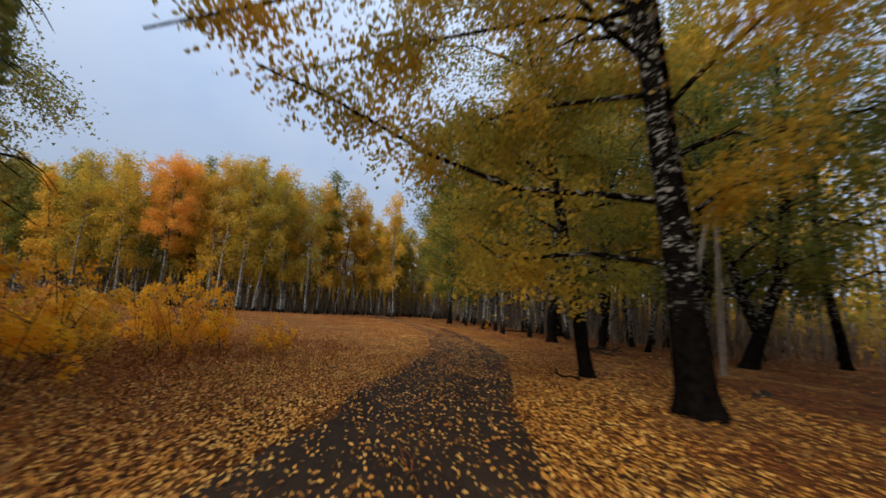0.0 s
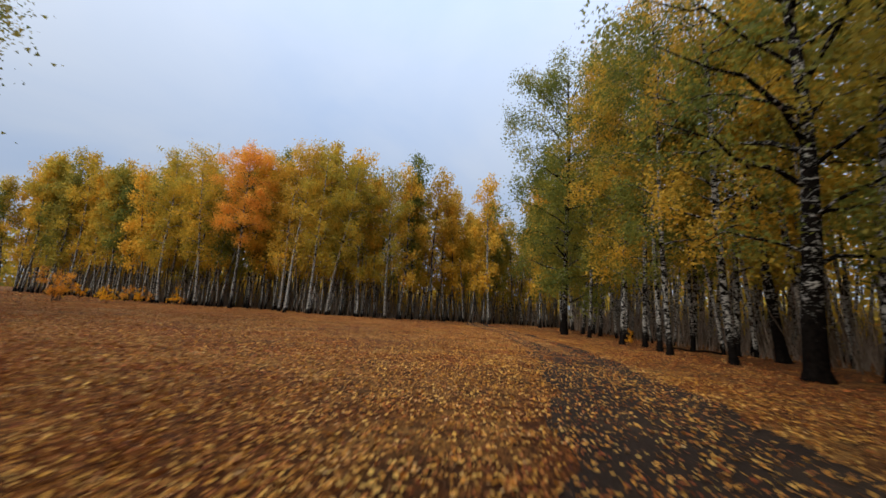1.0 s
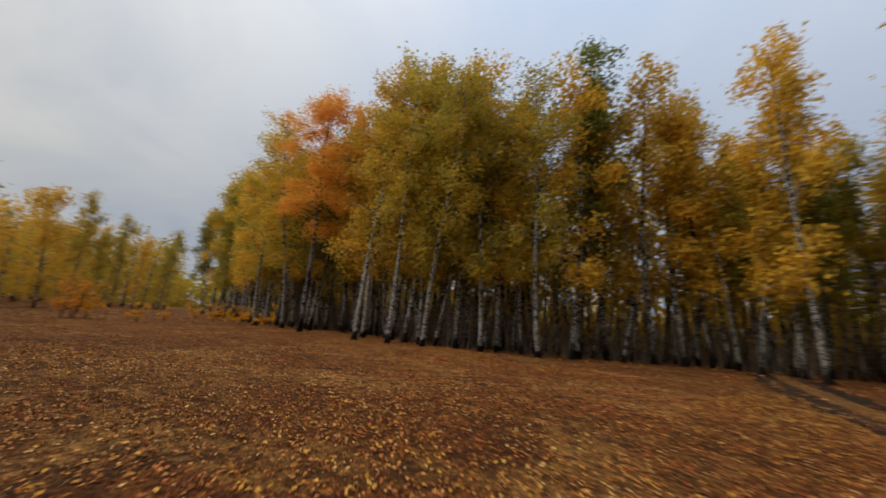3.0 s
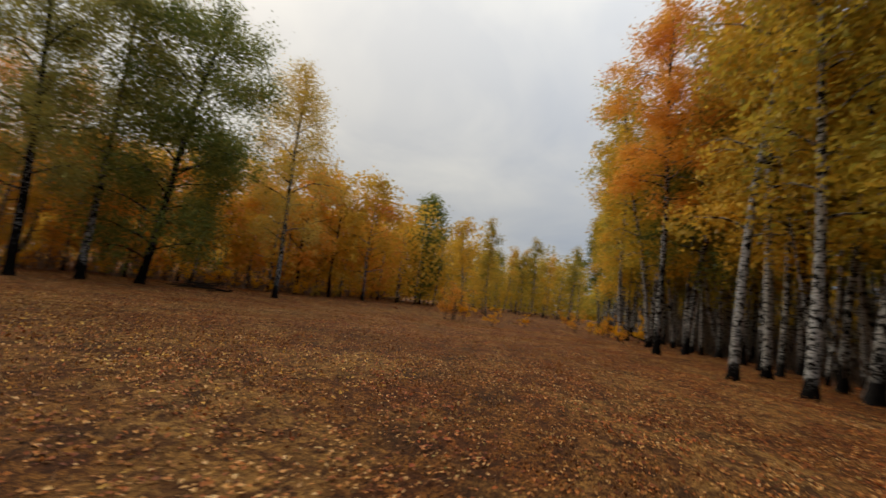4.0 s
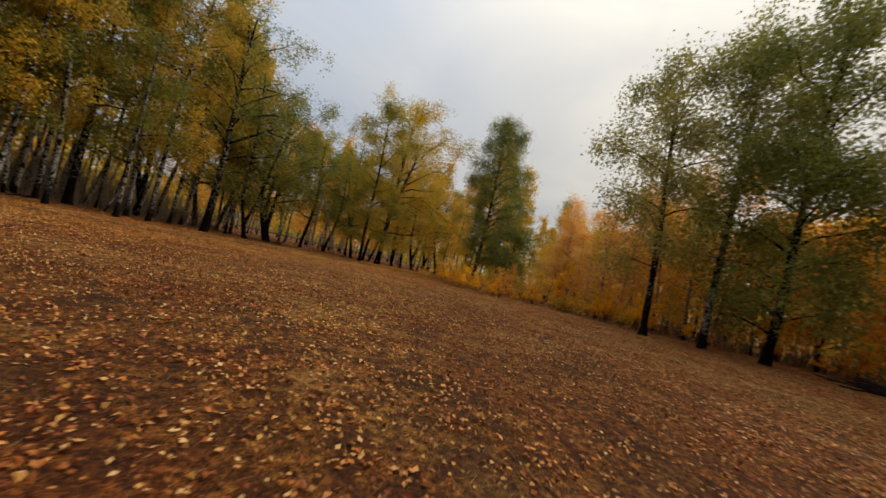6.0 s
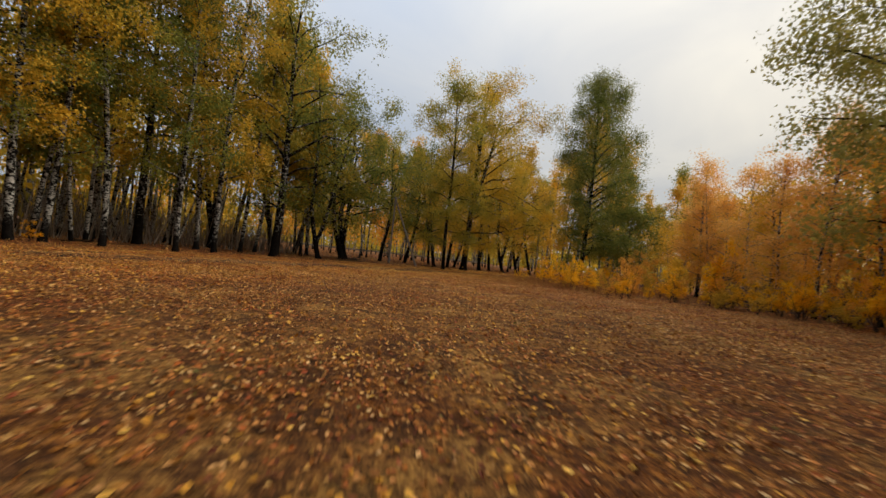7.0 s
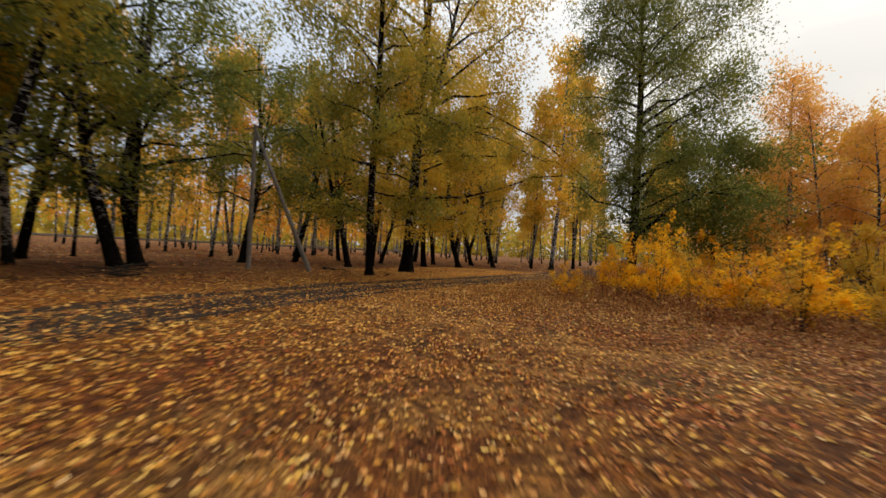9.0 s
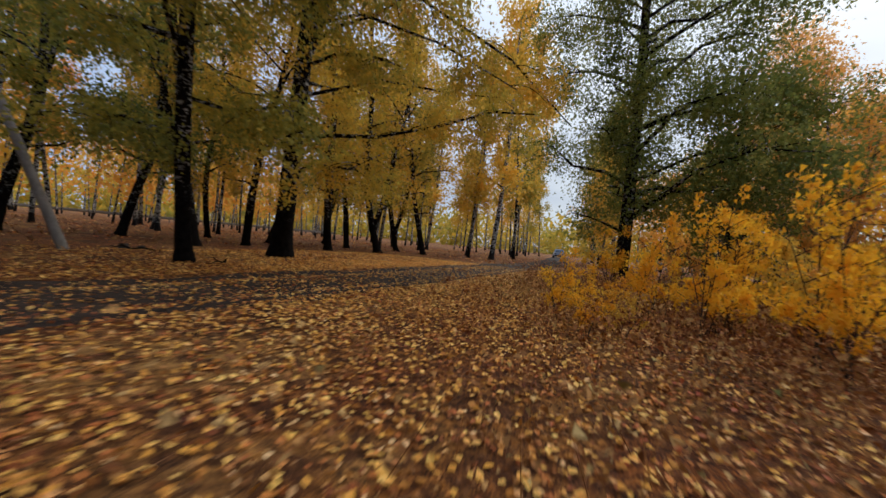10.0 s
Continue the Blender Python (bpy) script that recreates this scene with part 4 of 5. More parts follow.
thin_stems(620, (-66, -3), (38, 90), lambda x, y: north_edge(x) + 1.5 < y < north_edge(x) + 20, "crowded thin birch stems deep in the wood")
thin_stems(260, (-8, 36), (22, 84), lambda x, y: east_edge(y) + 3 < x < east_edge(y) + 22, "crowded thin birch stems by the track")
thin_stems(50, (-76, -14), (-30, 10), lambda x, y: west_edge(x) - 16 < y < west_edge(x) - 1, "thin stems of the young western wood")


def undergrowth(n, xs, ys, inside, colour, tall, size, label):
    s = Soup()
    made = []
    while len(made) < n:
        x, y = rng.uniform(*xs, 4000), rng.uniform(*ys, 4000)
        ok = np.array([inside(a, b) for a, b in zip(x, y)])
        made.extend(np.stack([x[ok], y[ok]], 1).tolist())
    p = np.array(made[:n])
    z = np.abs(rng.normal(0, tall * 0.45, n)) + 0.15
    leaf_cards(s, np.column_stack([p, z]), size, rng, slot=0)
    return tagged(new("undergrowth", s.mesh("undergrowth", [LEAF[colour]], False)), label, "undergrowth", kind="stuff")


def brush(n, xs, ys, inside, tall, label):
    """Bare grey-brown shoots and dead lower twigs that fill the depth of a wood near the ground."""
    s = Soup()
    made = []
    while len(made) < n:
        x, y = rng.uniform(*xs, 4000), rng.uniform(*ys, 4000)
        ok = np.array([inside(a, b) for a, b in zip(x, y)])
        made.extend(np.stack([x[ok], y[ok]], 1).tolist())
    foot = np.column_stack([np.array(made[:n]), np.full(n, -0.05)])
    h = tall * rng.uniform(0.25, 1.2, n)
    tip = foot + np.column_stack([rng.normal(0, 0.22, (n, 2)) * h[:, None], h])
    az = rng.uniform(0, 6.28, n)
    for turn in (0.0, 1.57):
        side = np.stack([np.cos(az + turn), np.sin(az + turn), 0 * az], 1) * rng.uniform(0.012, 0.035, n)[:, None]
        s.add(np.stack([foot - side, foot + side, tip], 1).reshape(-1, 3), np.arange(n)[:, None] * 3 + [0, 1, 2])
    return tagged(new("brush", s.mesh("brush", BRUSH, False)), label, "brush", kind="stuff")


brush(9000, (-70, -2), (40, 80), lambda x, y: north_edge(x) + 2.5 < y < north_edge(x) + 18, 3.2, "bare grey-brown shoots deep inside the birch wood")
brush(5500, (-4, 34), (16, 70), lambda x, y: east_edge(y) + 4 < x < east_edge(y) + 20, 3.0, "bare grey-brown shoots deep in the wood by the track")
undergrowth(9000, (-74, -2), (42, 92), lambda x, y: north_edge(x) + 9 < y < north_edge(x) + 25, "gold", 6.5, 0.55, "golden undergrowth deep inside the birch wood")
undergrowth(7500, (-2, 46), (16, 90), lambda x, y: east_edge(y) + 15 < x < east_edge(y) + 29, "olive", 6.5, 0.55, "golden undergrowth deep inside the wood by the track")
brush(3600, (-64, -13), (-16, 11), lambda x, y: west_edge(x) - 12 < y < west_edge(x) - 1, 2.6, "bare brown shoots under the young western wood")
undergrowth(1800, (-80, -12), (-34, 8), lambda x, y: y < west_edge(x) - 7, "peach", 2.6, 0.42, "orange undergrowth of the young western wood")
undergrowth(1000, (-62, -16), (-4, 12), lambda x, y: west_edge(x) - 7 < y < west_edge(x) + 0.3 and math.sin(x * 0.9) * math.sin(y * 1.3 + x * 0.4) > -0.1, "orange", 1.2, 0.17, "low golden shrubs under the young birches")


def far_woods():
    """Woods all round, too far off to tell trees apart."""
    s = Soup()
    for k in range(240):
        az = k / 240 * 2 * math.pi + rng.uniform(-0.02, 0.02)
        d = rng.uniform(125, 190)
        h = rng.uniform(9, 15)
        c = np.array([math.cos(az) * d - 10, math.sin(az) * d + 10, 0])
        p = c + np.stack([rng.normal(0, 3.4, 240), rng.normal(0, 3.4, 240), h * rng.beta(1.1, 1.5, 240)], 1)
        leaf_cards(s, p, 1.6, rng, halves=1)
    return tagged(new("far_woods", s.mesh("far_woods", [LEAF["olive"]], False)), "far line of autumn woods on the horizon", "woods", kind="stuff")


far_woods()

# ======================= power pole =======================


def power_pole(x, y, bx, by, top):
    ob = new("power_pole")
    ob.matrix_basis = standing(x, y)
    s = Soup()
    t = np.linspace(0, 1, 8)
    sweep(s, np.stack([0 * t, 0 * t, (top + 0.35) * t - 0.2], 1), 0.09 - 0.03 * t, 10)
    part("pole", s.mesh("pole", CONCRETE), ob)
    s = Soup()
    sweep(s, np.stack([(bx - x) * (1 - t), (by - y) * (1 - t), top * t - 0.2 * (1 - t)], 1), 0.09 - 0.03 * t, 10)
    part("brace", s.mesh("brace", CONCRETE), ob, "leaning concrete brace")
    s = Soup()
    u = np.linspace(0, 1, 3)
    sweep(s, np.stack([-0.5 + u, 0.1 + 0 * u, top + 0.02 + 0 * u], 1), 0.035 + 0 * u, 6)
    part("crossarm", s.mesh("crossarm", CONCRETE), ob)
    return tagged(ob, "grey concrete power pole propped by a leaning brace", "power pole")


power_pole(7.2, 10.8, 5.2, 9.5, 5.3)

# ======================= parked car far down the track =======================
CAR_PAINT = material("grey_blue_car_paint", lambda nt, b: nt.links.new(ramp_node(nt, noise_node(nt, object_co(nt), 3, 3), [(0.3, (0.20, 0.24, 0.30)), (0.7, (0.27, 0.31, 0.37))]), b.inputs["Base Color"]), 0.35, 0.5)
CAR_GLASS = material("dark_car_glass", lambda nt, b: nt.links.new(ramp_node(nt, noise_node(nt, object_co(nt), 1, 1), [(0.3, (0.02, 0.025, 0.03)), (0.7, (0.05, 0.06, 0.07))]), b.inputs["Base Color"]), 0.08, 0.6)
RUBBER = material("black_rubber", lambda nt, b: nt.links.new(ramp_node(nt, noise_node(nt, object_co(nt), 20, 3), [(0.3, (0.01, 0.01, 0.01)), (0.7, (0.03, 0.03, 0.03))]), b.inputs["Base Color"]), 0.9)


def bevelled_box(name, sx, sy, z0, z1, mat, taper=(1.0, 1.0), bevel=0.06):
    bm = bmesh.new()
    bmesh.ops.create_cube(bm, size=1.0)
    for v in bm.verts:
        top = v.co.z > 0
        v.co = Vector((v.co.x * sx * (taper[0] if top else 1), v.co.y * sy * (taper[1] if top else 1), z1 if top else z0))
    bmesh.ops.bevel(bm, geom=bm.edges[:], offset=bevel, segments=3, affect='EDGES')
    me = bpy.data.meshes.new(name)
    bm.to_mesh(me)
    bm.free()
    me.materials.append(mat)
    return me


def parked_car(x, y, turn):
    ob = new("parked_car")
    ob.matrix_basis = standing(x, y, turn)
    part("body", bevelled_box("body", 1.68, 4.1, 0.28, 0.9, CAR_PAINT, (0.94, 0.98), 0.1), ob)
    part("cabin", bevelled_box("cabin", 1.5, 2.2, 0.88, 1.42, CAR_PAINT, (0.82, 0.68), 0.07), ob)
    for sy, nm in ((1, "windscreen"), (-1, "rear_window")):
        p = part(nm, bevelled_box(nm, 1.22, 0.05, -0.2, 0.2, CAR_GLASS, (0.86, 1), 0.015), ob)
        p.matrix_basis = pose(0, sy * 0.95, 1.15, sy * 33, 0, 0)
    for sx in (-1, 1):
        p = part("side_window", bevelled_box("side_window", 0.05, 1.55, -0.18, 0.18, CAR_GLASS, (1, 0.75), 0.015), ob)
        p.matrix_basis = pose(sx * 0.70, 0, 1.16, 0, -sx * 14, 0)
        lamp = part("headlight", bevelled_box("headlight", 0.32, 0.08, 0.62, 0.76, CAR_GLASS, (0.9, 1), 0.02), ob)
        lamp.matrix_basis = pose(sx * 0.6, 2.03, 0)
        for wy in (-1.25, 1.25):
            s = Soup()
            a = np.linspace(0, 1, 5)
            sweep(s, np.stack([(a - 0.5) * 0.2, 0 * a, 0 * a], 1), np.array([0.2, 0.3, 0.31, 0.3, 0.2]), 18)
            wheel = part("wheel", s.mesh("wheel", RUBBER), ob)
            wheel.matrix_basis = pose(sx * 0.76, wy, 0.31)
            s = Soup()
            sweep(s, np.stack([sx * (0.085 + 0.03 * a), 0 * a, 0 * a], 1), np.array([0.19, 0.19, 0.17, 0.1, 0.02]), 14)
            part("rim", s.mesh("rim", CONCRETE), wheel)
    part("bumper", bevelled_box("bumper", 1.6, 0.16, 0.3, 0.5, RUBBER, (0.96, 1), 0.04), ob).matrix_basis = pose(0, 2.03, 0)
    return tagged(ob, "grey-blue parked car with dark windows on the track", "car")


parked_car(0.35, -51.0, 8)

# ======================= yellow saplings =======================
rng = np.random.default_rng(27)
SAPLINGS = []
for k in range(5):
    sr = np.random.default_rng(300 + k)
    wood, leafs = Soup(), Soup()
    lines = []
    for j in range(4 + k % 3):
        az, ln = sr.uniform(0, 6.28), sr.uniform(0.6, 2.0)
        t = np.linspace(0, 1, 6)
        out = sr.uniform(0.2, 0.85)
        l = np.stack([math.cos(az) * out * t ** 1.3 + sr.normal(0, 0.05), math.sin(az) * out * t ** 1.3 + sr.normal(0, 0.05), ln * t], 1)
        sweep(wood, l, 0.009 * (1 - 0.85 * t) + 0.0025, 4)
        lines.append(l[2:])
        for b in range(6):
            q = sr.uniform(0.25, 0.98)
            p0 = np.array([np.interp(q, t, l[:, c]) for c in range(3)])
            a2, l2 = sr.uniform(0, 6.28), sr.uniform(0.2, 0.5)
            v = np.linspace(0, 1, 3)
            tw = p0 + np.stack([math.cos(a2) * l2 * v, math.sin(a2) * l2 * v, 0.5 * l2 * v], 1)
            sweep(wood, tw, 0.005 * (1 - 0.8 * v) + 0.002, 3)
            lines.append(tw)
    leaf_cards(leafs, crown_points(sr, lines, 1050, 0.14, 0.07)[0], 0.062, sr, droop=0.2, halves=1)
    SAPLINGS.append((wood.mesh("stem", TWIG), leafs.mesh("foliage", LEAF[("yellow", "yellow", "orange", "gold", "yellow")[k]], False)))


def sapling(x, y, scale, k, label="bushy birch sapling with bright yellow autumn leaves"):
    ob = new("birch_sapling")
    ob.matrix_basis = standing(x, y, rng.uniform(0, 360)) @ Matrix.Diagonal((scale, scale, scale * rng.uniform(0.75, 1.4), 1))
    part("stem", SAPLINGS[k][0], ob)
    part("foliage", SAPLINGS[k][1], ob)
    return tagged(ob, label, "sapling", "yellow saplings")


def in_thicket(x, y):
    """The thicket beside the track, round the foot of the tall green birch."""
    lo = np.interp(y, [1.5, 4, 7, 10, 12.6], [-12, -14, -15, -14.5, -11])
    hi = np.interp(y, [1.5, 4, 7, 9, 11, 12.6], [-4.6, -4.2, -4.8, -6.4, -8.4, -10.5])
    return lo < x < hi and 1.5 < y < 12.6 and (x < -6.5 or math.sin(x * 2.1) * math.sin(y * 1.7) > -0.25)


for x, y in spots(56, (-15, -3), (1.5, 12.6), in_thicket, 0.45):
    sapling(x, y, rng.choice([0.35, 0.5, 0.75, 1.0], p=[0.3, 0.3, 0.25, 0.15]) * rng.uniform(0.85, 1.2) * (0.72 if y > 7 else 1) + 0.06 * max(0.0, min(7.0, -5.0 - x)) * (0.4 + 0.6 * math.sin(x * 1.3 + y * 0.7) ** 2), int(rng.integers(0, 5)))
for x, y, sc in [(-4.2, 8.7, 0.55), (-4.7, 9.2, 0.5), (-4.9, 8.1, 0.75), (-5.5, 8.8, 0.85), (-5.2, 7.2, 0.7), (-6.0, 7.8, 0.8), (-6.3, 9.3, 1.0), (-6.2, 6.4, 0.8), (-7.0, 8.4, 0.95),
                 (-7.4, 7.2, 1.0), (-7.7, 9.6, 1.05), (-8.6, 8.6, 1.1), (-9.3, 9.8, 0.8), (-8.4, 10.6, 0.55), (-7.2, 10.3, 0.6), (-6.3, 9.7, 0.8), (-3.95, 9.0, 0.5), (-4.3, 9.6, 0.5)]:
    sapling(x, y, sc * 0.82, int(rng.integers(0, 5)))
for x, y in spots(22, (-20, -11), (4, 12), lambda x, y: west_edge(x) + 0.2 < y < west_edge(x) + 4.5, 0.8):
    sapling(x, y, rng.uniform(0.6, 1.1), int(rng.integers(0, 5)))
for x, y in spots(24, (-50, -21), (6, 17), lambda x, y: west_edge(x) - 1.5 < y < west_edge(x) + 1.8, 0.9):
    sapling(x, y, rng.uniform(0.4, 1.1), int(rng.integers(0, 5)))
for x, y, s in [(-33.8, 26.4, 1.5), (-33.0, 29.0, 0.8), (-34.3, 26.9, 1.2), (-36.0, 30.5, 0.6), (-38, 33.5, 0.8), (-43, 33, 0.9), (-33.4, 26.0, 0.9)]:
    sapling(x, y, s, int(rng.integers(0, 5)), "lone yellow birch sapling standing in the clearing")
for x, y, sc in [(2.4, 30.6, 0.45)]:
    sapling(x, y, sc, int(rng.integers(0, 5)), "small yellow birch sapling among the trunks by the track")
for x, y in spots(14, (-45, -26), (33, 37), lambda x, y: y > north_edge(x) - 1.6, 1.0):
    sapling(x, y, rng.uniform(0.4, 0.8), int(rng.integers(0, 5)))

# ======================= fallen branches =======================


def fallen_branch(x, y, turn, length, r, mat, label):
    s = Soup()
    br = np.random.default_rng(int(length * 100))
    t = np.linspace(0, 1, 9)
    l = np.stack([length * (t - 0.5), 0.08 * length * np.sin(t * 4), 0.03 + r + 0.05 * np.sin(t * 7) ** 2], 1)
    sweep(s, l, r * (1 - 0.6 * t), 7, br, 0.06)
    for q, sg in ((0.45, 1), (0.65, -1)):
        p0 = np.array([np.interp(q, t, l[:, c]) for c in range(3)])
        v = np.linspace(0, 1, 4)
        sweep(s, p0 + np.stack([0.16 * length * v, sg * 0.12 * length * v, 0.1 * v], 1), r * 0.4 * (1 - 0.8 * v) + 0.004, 5)
    ob = new("fallen_branch", s.mesh("fallen_branch", mat))
    ob.matrix_basis = standing(x, y, turn)
    return tagged(ob, label, "branch")


fallen_branch(2.35, 8.55, 125, 0.9, 0.02, BARK, "pale crooked birch branch lying by the track")
fallen_branch(5.2, 8.4, 20, 1.1, 0.02, BARK, "thin pale stick lying in the leaves")
fallen_branch(-27.2, 15.2, 30, 3.0, 0.06, BARK, "bleached fallen trunk lying at the wood's edge")
fallen_branch(4.6, 29.2, 160, 2.6, 0.05, BARK, "white fallen birch stem by the track")



def tree_stump(x, y, r, tall, label):
    s = Soup()
    sr = np.random.default_rng(int(r * 1000))
    u = np.array([0.0, 0.12, 0.5, 0.9, 1.0, 1.0])
    sweep(s, np.stack([0.03 * u, 0 * u, tall * u - 0.04], 1), r * np.array([1.5, 1.2, 1.0, 0.95, 0.85, 0.02]), 12, sr, 0.08)
    ob = new("tree_stump", s.mesh("tree_stump", TWIG))
    ob.matrix_basis = standing(x, y)
    return tagged(ob, label, "stump")


tree_stump(6.1, 8.05, 0.10, 0.16, "low blackened stump beside the brace of the pole")
tree_stump(5.8, 7.85, 0.08, 0.12, "small dark stump in rust-brown leaves")


def brush_pile(x, y, n, wide, label):
    """A heap of dry crossing sticks."""
    s = Soup()
    for _ in range(n):
        a, ln = rng.uniform(0, 3.14), rng.uniform(0.5, 1.0) * wide
        t = np.linspace(-0.5, 0.5, 4)
        c = rng.normal(0, wide * 0.2, 2)
        z = rng.uniform(0.04, 0.4) * (1 - min(1, abs(c[0]) / wide))
        sweep(s, np.stack([c[0] + math.cos(a) * ln * t, c[1] + math.sin(a) * ln * t, np.maximum(0.02, z + rng.normal(0, 0.18) * t)], 1), rng.uniform(0.008, 0.022) * (1 - 0.5 * (t + 0.5)), 5)
    ob = new("brush_pile", s.mesh("brush_pile", TWIG))
    ob.matrix_basis = standing(x, y)
    return tagged(ob, label, "brush pile", kind="stuff")


brush_pile(-27.4, 13.4, 60, 2.2, "grey heap of dry cut branches under the birches")
brush_pile(5.6, 15.2, 26, 1.2, "dark dead branches heaped at the edge of the wood")


def guard_rail(x0, y0, x1, y1):
    """The pale rail of a far road, seen low between the trunks."""
    ob = new("guard_rail")
    ob.matrix_basis = pose(x0, y0, 0)
    d = np.array([x1 - x0, y1 - y0])
    ln = float(np.hypot(*d))
    d = d / ln
    s = Soup()
    for z, r in ((0.72, 0.05), (0.60, 0.07), (0.48, 0.05)):
        t = np.linspace(0, ln, 12)
        sweep(s, np.stack([d[0] * t, d[1] * t, z + 0 * t], 1), r + 0 * t, 6)
    part("rail", s.mesh("rail", CONCRETE), ob, "pale zinc-coated rail")
    s = Soup()
    u = np.linspace(0, 1, 3)
    sweep(s, np.stack([0 * u, 0 * u, 0.8 * u - 0.1], 1), 0.06 + 0 * u, 6)
    post = s.mesh("post", CONCRETE)
    for k in range(int(ln // 4) + 1):
        part("post", post, ob).matrix_basis = pose(d[0] * 4 * k - d[1] * 0.12, d[1] * 4 * k + d[0] * 0.12, 0)
    return tagged(ob, "pale metal guard rail of a far road behind the trees", "guard rail")


guard_rail(66, 6, 38, -42)

# ======================= leaf litter and withered grass =======================
rng = np.random.default_rng(26)


def litter(n, xs, ys, keep, size, label, mat, lift=0.012, halves=2):
    s = Soup()
    p = np.column_stack([rng.uniform(*xs, n), rng.uniform(*ys, n)])
    p = p[rng.uniform(0, 1, n) < keep(p[:, 0], p[:, 1])]
    z = bumps(p[:, 0], p[:, 1]) + lift + 0.02 * rng.uniform(0, 1, len(p)) ** 2
    d = np.abs(p[:, 0] - road_x(p[:, 1]))
    z += np.where(d < RW * 0.95, 0.022, 0)
    leaf_cards(s, np.column_stack([p, z]), size, rng, flat=0.76, halves=halves)
    return tagged(new("fallen_leaves", s.mesh("fallen_leaves", mat, False)), label, "fallen leaves", kind="stuff")


def track_share(x, y):
    """Few leaves in the two ruts, many between and beside them."""
    d = np.abs(x - road_x(y))
    rut = np.exp(-((d - 0.72) / 0.30) ** 2)
    drift = 0.5 + 0.5 * np.sin(x * 0.7 + 1.1) * np.sin(y * 0.53)
    return np.clip(np.where(d < RW, 0.06 + 0.24 * (1 - rut) * np.exp(-(d / 0.42) ** 2) + 0.14 * (1 - rut), 0.55 + 0.4 * drift) * np.interp(d, [0, 3.4, 5.5, 9], [1, 1, 0.35, 0.05]) * np.interp(x - road_x(y), [1.8, 3.2], [1, 0.35]), 0, 1)


def clearing(x, y):
    drift = 0.5 + 0.28 * np.sin(x * 0.9) * np.sin(y * 0.8 + 1) + 0.2 * np.sin(x * 0.23 + y * 0.31)
    tuft = np.sin(6.1 * x + 2.3 * y + 1.4 * np.sin(1.9 * y)) * np.sin(5.3 * y - 2.9 * x + 1.6 * np.sin(2.3 * x)) + 0.6 * np.sin(11.3 * x - 7.1 * y) * np.sin(9.7 * y + 4.3 * x)
    weedy = np.exp(-((x + 7) / 3.5) ** 2 - ((y - 6.5) / 5) ** 2)
    return np.clip(drift * (0.85 + 0.95 * tuft) * (1 - 0.75 * weedy) * (1 - 0.5 * trodden(x, y)), 0.03, 1)


litter(125000, (-9, 9), (-3, 42), track_share, 0.039, "golden fallen birch leaves strewn over the track and verge", LITTER)
litter(330000, (-33, 5), (8, 41), clearing, 0.036, "small brown and yellow leaves scattered over the clearing", LITTER_BROWN)
litter(150000, (-7, 6), (-3, 19), lambda x, y: np.where(np.abs(x - road_x(y)) < RW, 0.16, np.interp(y, [7, 10, 13], [0.95, 0.5, 0.18])) * np.interp(x - road_x(y), [-5.5, -3.2, 1.8, 3.4], [0.2, 1, 1, 0.3]), 0.043, "broad yellow leaves drifted thick beside the track", LITTER_PALE)
litter(70000, (-30, -1), (9, 38), lambda x, y: 0.6 * clearing(x, y) + 0.6 * trodden(x, y), 0.035, "single bright leaves lying over the clearing", LITTER_TAN)
litter(45000, (-32, 0), (9, 40), lambda x, y: 0.5 + 0.35 * np.sin(x * 1.7 + 0.4 * y) * np.sin(y * 1.3), 0.028, "tiny pale leaf scraps strewn over the red-brown clearing", LITTER_TAN)
litter(22000, (-18, -1), (9, 31), lambda x, y: 0.6 + 0.35 * np.sin(x * 0.8 + y * 0.5), 0.047, "tan birch leaves strewn over the trodden grass", LITTER)
litter(26000, (-60, 34), (-26, 66), lambda x, y: np.where(((x > -32) & (x < 4) & (y > 7) & (y < 40)) | ((np.abs(x) < 9) & (np.abs(y - 4) < 9)), 0.0, 0.9), 0.11, "fallen leaves lying under the trees", LITTER_BROWN)


litter(64000, (-30, -1), (6, 38), lambda x, y: np.clip(np.sin(x * 1.3 + 2.1 * np.sin(y * 0.7)) * np.sin(y * 1.1 - x * 0.5), 0, 1) ** 2, 0.046, "red leaves strewn in patches over the clearing", LITTER_RED)


def withered_grass(n, xs, ys, keep, tall, label):
    """Withered blades and weed stalks, each leaning its own way."""
    s = Soup()
    p = np.column_stack([rng.uniform(*xs, n), rng.uniform(*ys, n)])
    p = p[rng.uniform(0, 1, n) < keep(p[:, 0], p[:, 1])]
    m = len(p)
    k = 5
    base = np.repeat(np.column_stack([p, bumps(p[:, 0], p[:, 1]) - 0.01]), k, 0)
    base[:, :2] += rng.normal(0, 0.035, (m * k, 2))
    h = tall * rng.uniform(0.4, 1.3, m * k)
    az = rng.uniform(0, 6.28, m * k)
    lean = h * rng.uniform(0.5, 2.2, m * k)
    side = np.stack([-np.sin(az), np.cos(az), 0 * az], 1) * (0.006 + 0.035 * h)[:, None]
    mid = base + np.stack([np.cos(az) * lean * 0.35, np.sin(az) * lean * 0.35, h * 0.6], 1)
    tip = base + np.stack([np.cos(az) * lean, np.sin(az) * lean, h], 1)
    v = np.stack([base - side * 0.5, base + side * 0.5, mid + side, tip, mid - side], 1)
    q = np.arange(m * k)[:, None] * 5
    s.add(v.reshape(-1, 3), np.concatenate([q + [0, 1, 2], q + [0, 2, 4], q + [4, 2, 3]]))
    return tagged(new("withered_grass", s.mesh("withered_grass", GRASS, False)), label, "grass", kind="stuff")


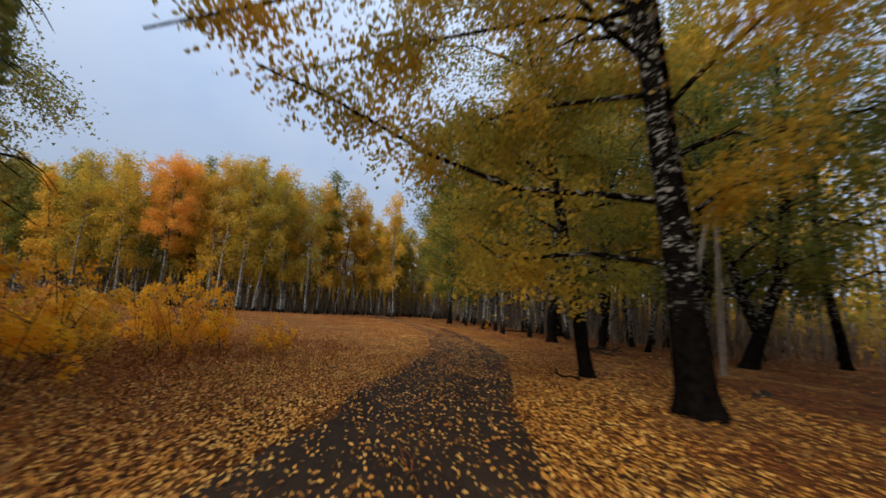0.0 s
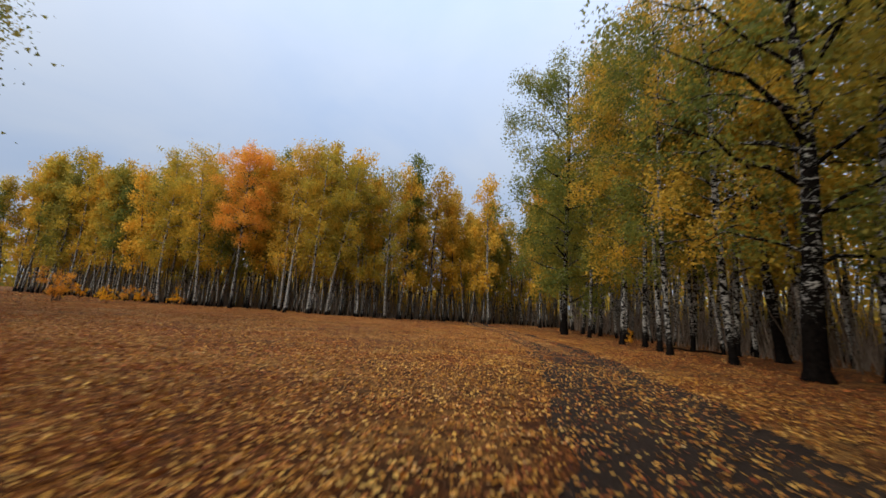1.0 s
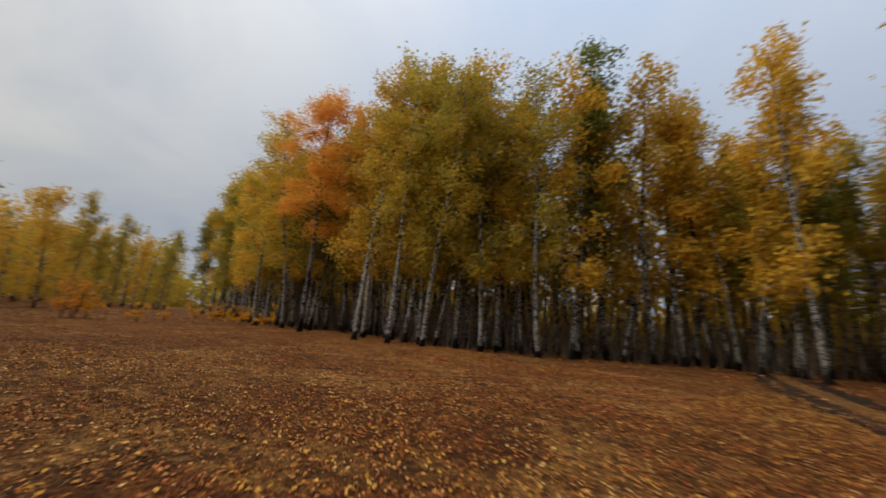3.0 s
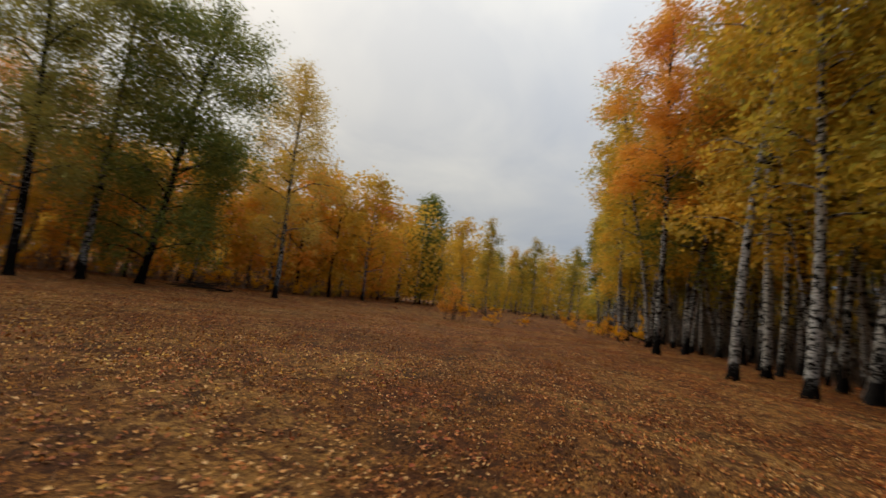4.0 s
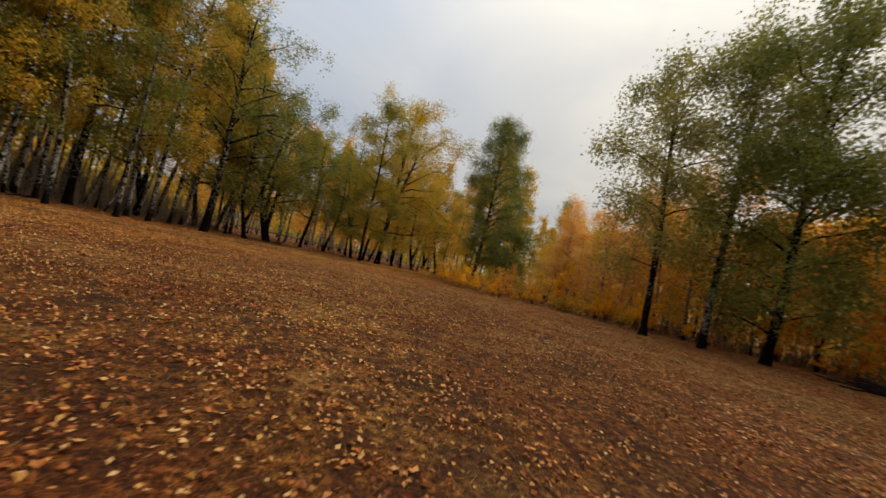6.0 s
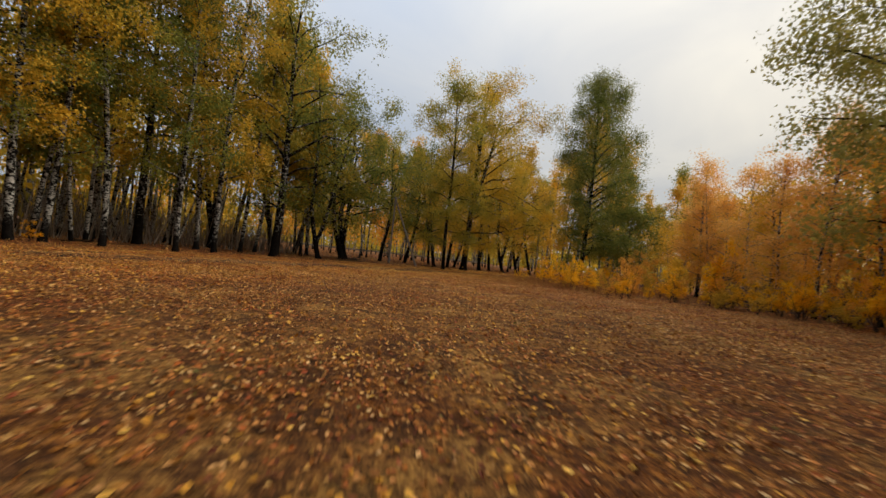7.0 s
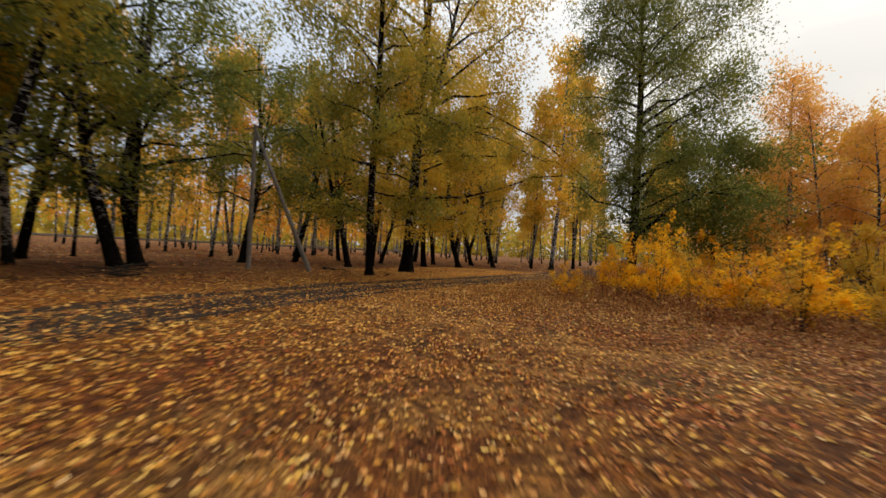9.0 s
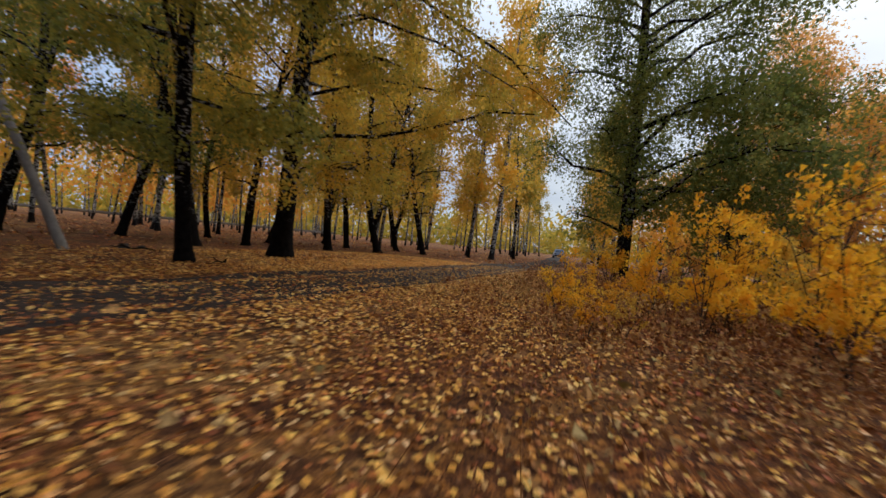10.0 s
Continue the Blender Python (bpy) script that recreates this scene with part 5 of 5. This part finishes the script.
def dry_weeds(n, xs, ys, keep, tall, label):
    """Upright dry weeds: a thin leaning stalk with small curled leaves along it."""
    s = Soup()
    p = np.column_stack([rng.uniform(*xs, n), rng.uniform(*ys, n)])
    p = p[rng.uniform(0, 1, n) < keep(p[:, 0], p[:, 1])]
    m = len(p)
    h = tall * rng.uniform(0.4, 1.3, m)
    foot = np.column_stack([p, bumps(p[:, 0], p[:, 1]) - 0.01])
    tip = foot + np.column_stack([rng.normal(0, 0.35, (m, 2)) * h[:, None], h])
    side = rng.normal(0, 1, (m, 3)) * [1, 1, 0]
    side *= 0.003 / (np.linalg.norm(side, axis=1)[:, None] + 1e-9)
    s.add(np.stack([foot - side, foot + side, tip], 1).reshape(-1, 3), np.arange(m)[:, None] * 3 + [0, 1, 2])
    k = 9
    t = rng.uniform(0.2, 1.05, (m, k, 1))
    at = (foot[:, None] * (1 - t) + tip[:, None] * t).reshape(-1, 3) + rng.normal(0, 0.035, (m * k, 3))
    leaf_cards(s, at, 0.034, rng, droop=0.3, halves=1)
    return tagged(new("dry_weeds", s.mesh("dry_weeds", WEEDS, False)), label, "weeds", kind="stuff")


def grass_fibres(n, xs, ys, keep, label):
    """Single dead blades, bent down over the soil."""
    s = Soup()
    p = np.column_stack([rng.uniform(*xs, n), rng.uniform(*ys, n)])
    p = p[rng.uniform(0, 1, n) < keep(p[:, 0], p[:, 1])]
    m = len(p)
    az, ln = rng.uniform(0, 6.28, m), rng.uniform(0.03, 0.08, m)
    way = np.stack([np.cos(az), np.sin(az), 0 * az], 1)
    foot = np.column_stack([p, bumps(p[:, 0], p[:, 1]) + 0.004])
    side = np.stack([-way[:, 1], way[:, 0], 0 * az], 1) * rng.uniform(0.0012, 0.0028, m)[:, None]
    tip = foot + way * ln[:, None] + np.column_stack([0 * az, 0 * az, ln * rng.uniform(0.1, 0.7, m)])
    s.add(np.stack([foot - side, foot + side, tip], 1).reshape(-1, 3), np.arange(m)[:, None] * 3 + [0, 1, 2])
    return tagged(new("dead_grass", s.mesh("dead_grass", FIBRE, False)), label, "grass", kind="stuff")


def off_track(x, y):
    return np.abs(x - road_x(y)) > RW + 0.25


grass_fibres(250000, (-31, 3), (8, 39), lambda x, y: off_track(x, y) * np.clip(0.62 + 0.5 * np.sin(x * 1.9 + 1.3 * np.sin(y * 1.1)) * np.sin(y * 1.6 + 0.7 * x), 0.12, 1), "short dead grass of the clearing, bleached and rust-brown")
withered_grass(5000, (-50, 30), (-24, 56), lambda x, y: np.where((x > -33) & (x < 4) & (y > 6) & (y < 40), 0.0, 0.9), 0.14, "withered grass along the edges of the woods")


dry_weeds(15000, (-15, -2.4), (0, 14), lambda x, y: off_track(x, y) * np.clip(1.2 - np.abs(x + 6.8) / 4.6, 0.05, 1) * np.interp(y, [9, 13], [1, 0.15]), 0.42, "rust-brown dry weeds round the yellow thicket")
dry_weeds(5000, (-32, -4), (12, 40), lambda x, y: np.clip(np.sin(x * 0.9 + 1.7 * np.sin(y * 0.4)) * np.sin(y * 0.8 - x * 0.3), 0, 1), 0.13, "low dry weeds standing in patches over the clearing")


def low_weeds(n, xs, ys, keep, label):
    """Low withered weeds: small curled leaves standing a hand's breadth over the soil, in patches."""
    s = Soup()
    c = np.column_stack([rng.uniform(*xs, n // 7), rng.uniform(*ys, n // 7)])
    c = c[rng.uniform(0, 1, len(c)) < keep(c[:, 0], c[:, 1])]
    p = np.repeat(c, 7, 0) + rng.normal(0, 0.12, (len(c) * 7, 2))
    z = bumps(p[:, 0], p[:, 1]) + np.abs(rng.normal(0, 0.03, len(p))) + 0.01
    leaf_cards(s, np.column_stack([p, z]), 0.028, rng, flat=0.4, halves=1)
    return tagged(new("withered_weeds", s.mesh("withered_weeds", WEEDS, False)), label, "weeds", kind="stuff")


low_weeds(300000, (-33, 4), (8, 41), lambda x, y: off_track(x, y) * np.clip(0.55 + 0.45 * np.sin(x * 1.1 + 0.6 * y) * np.sin(y * 0.9 - 0.4 * x), 0.05, 1) * np.interp(x - road_x(y), [-6, -2], [1, 0.25]), "low curled red-brown weeds of the clearing")
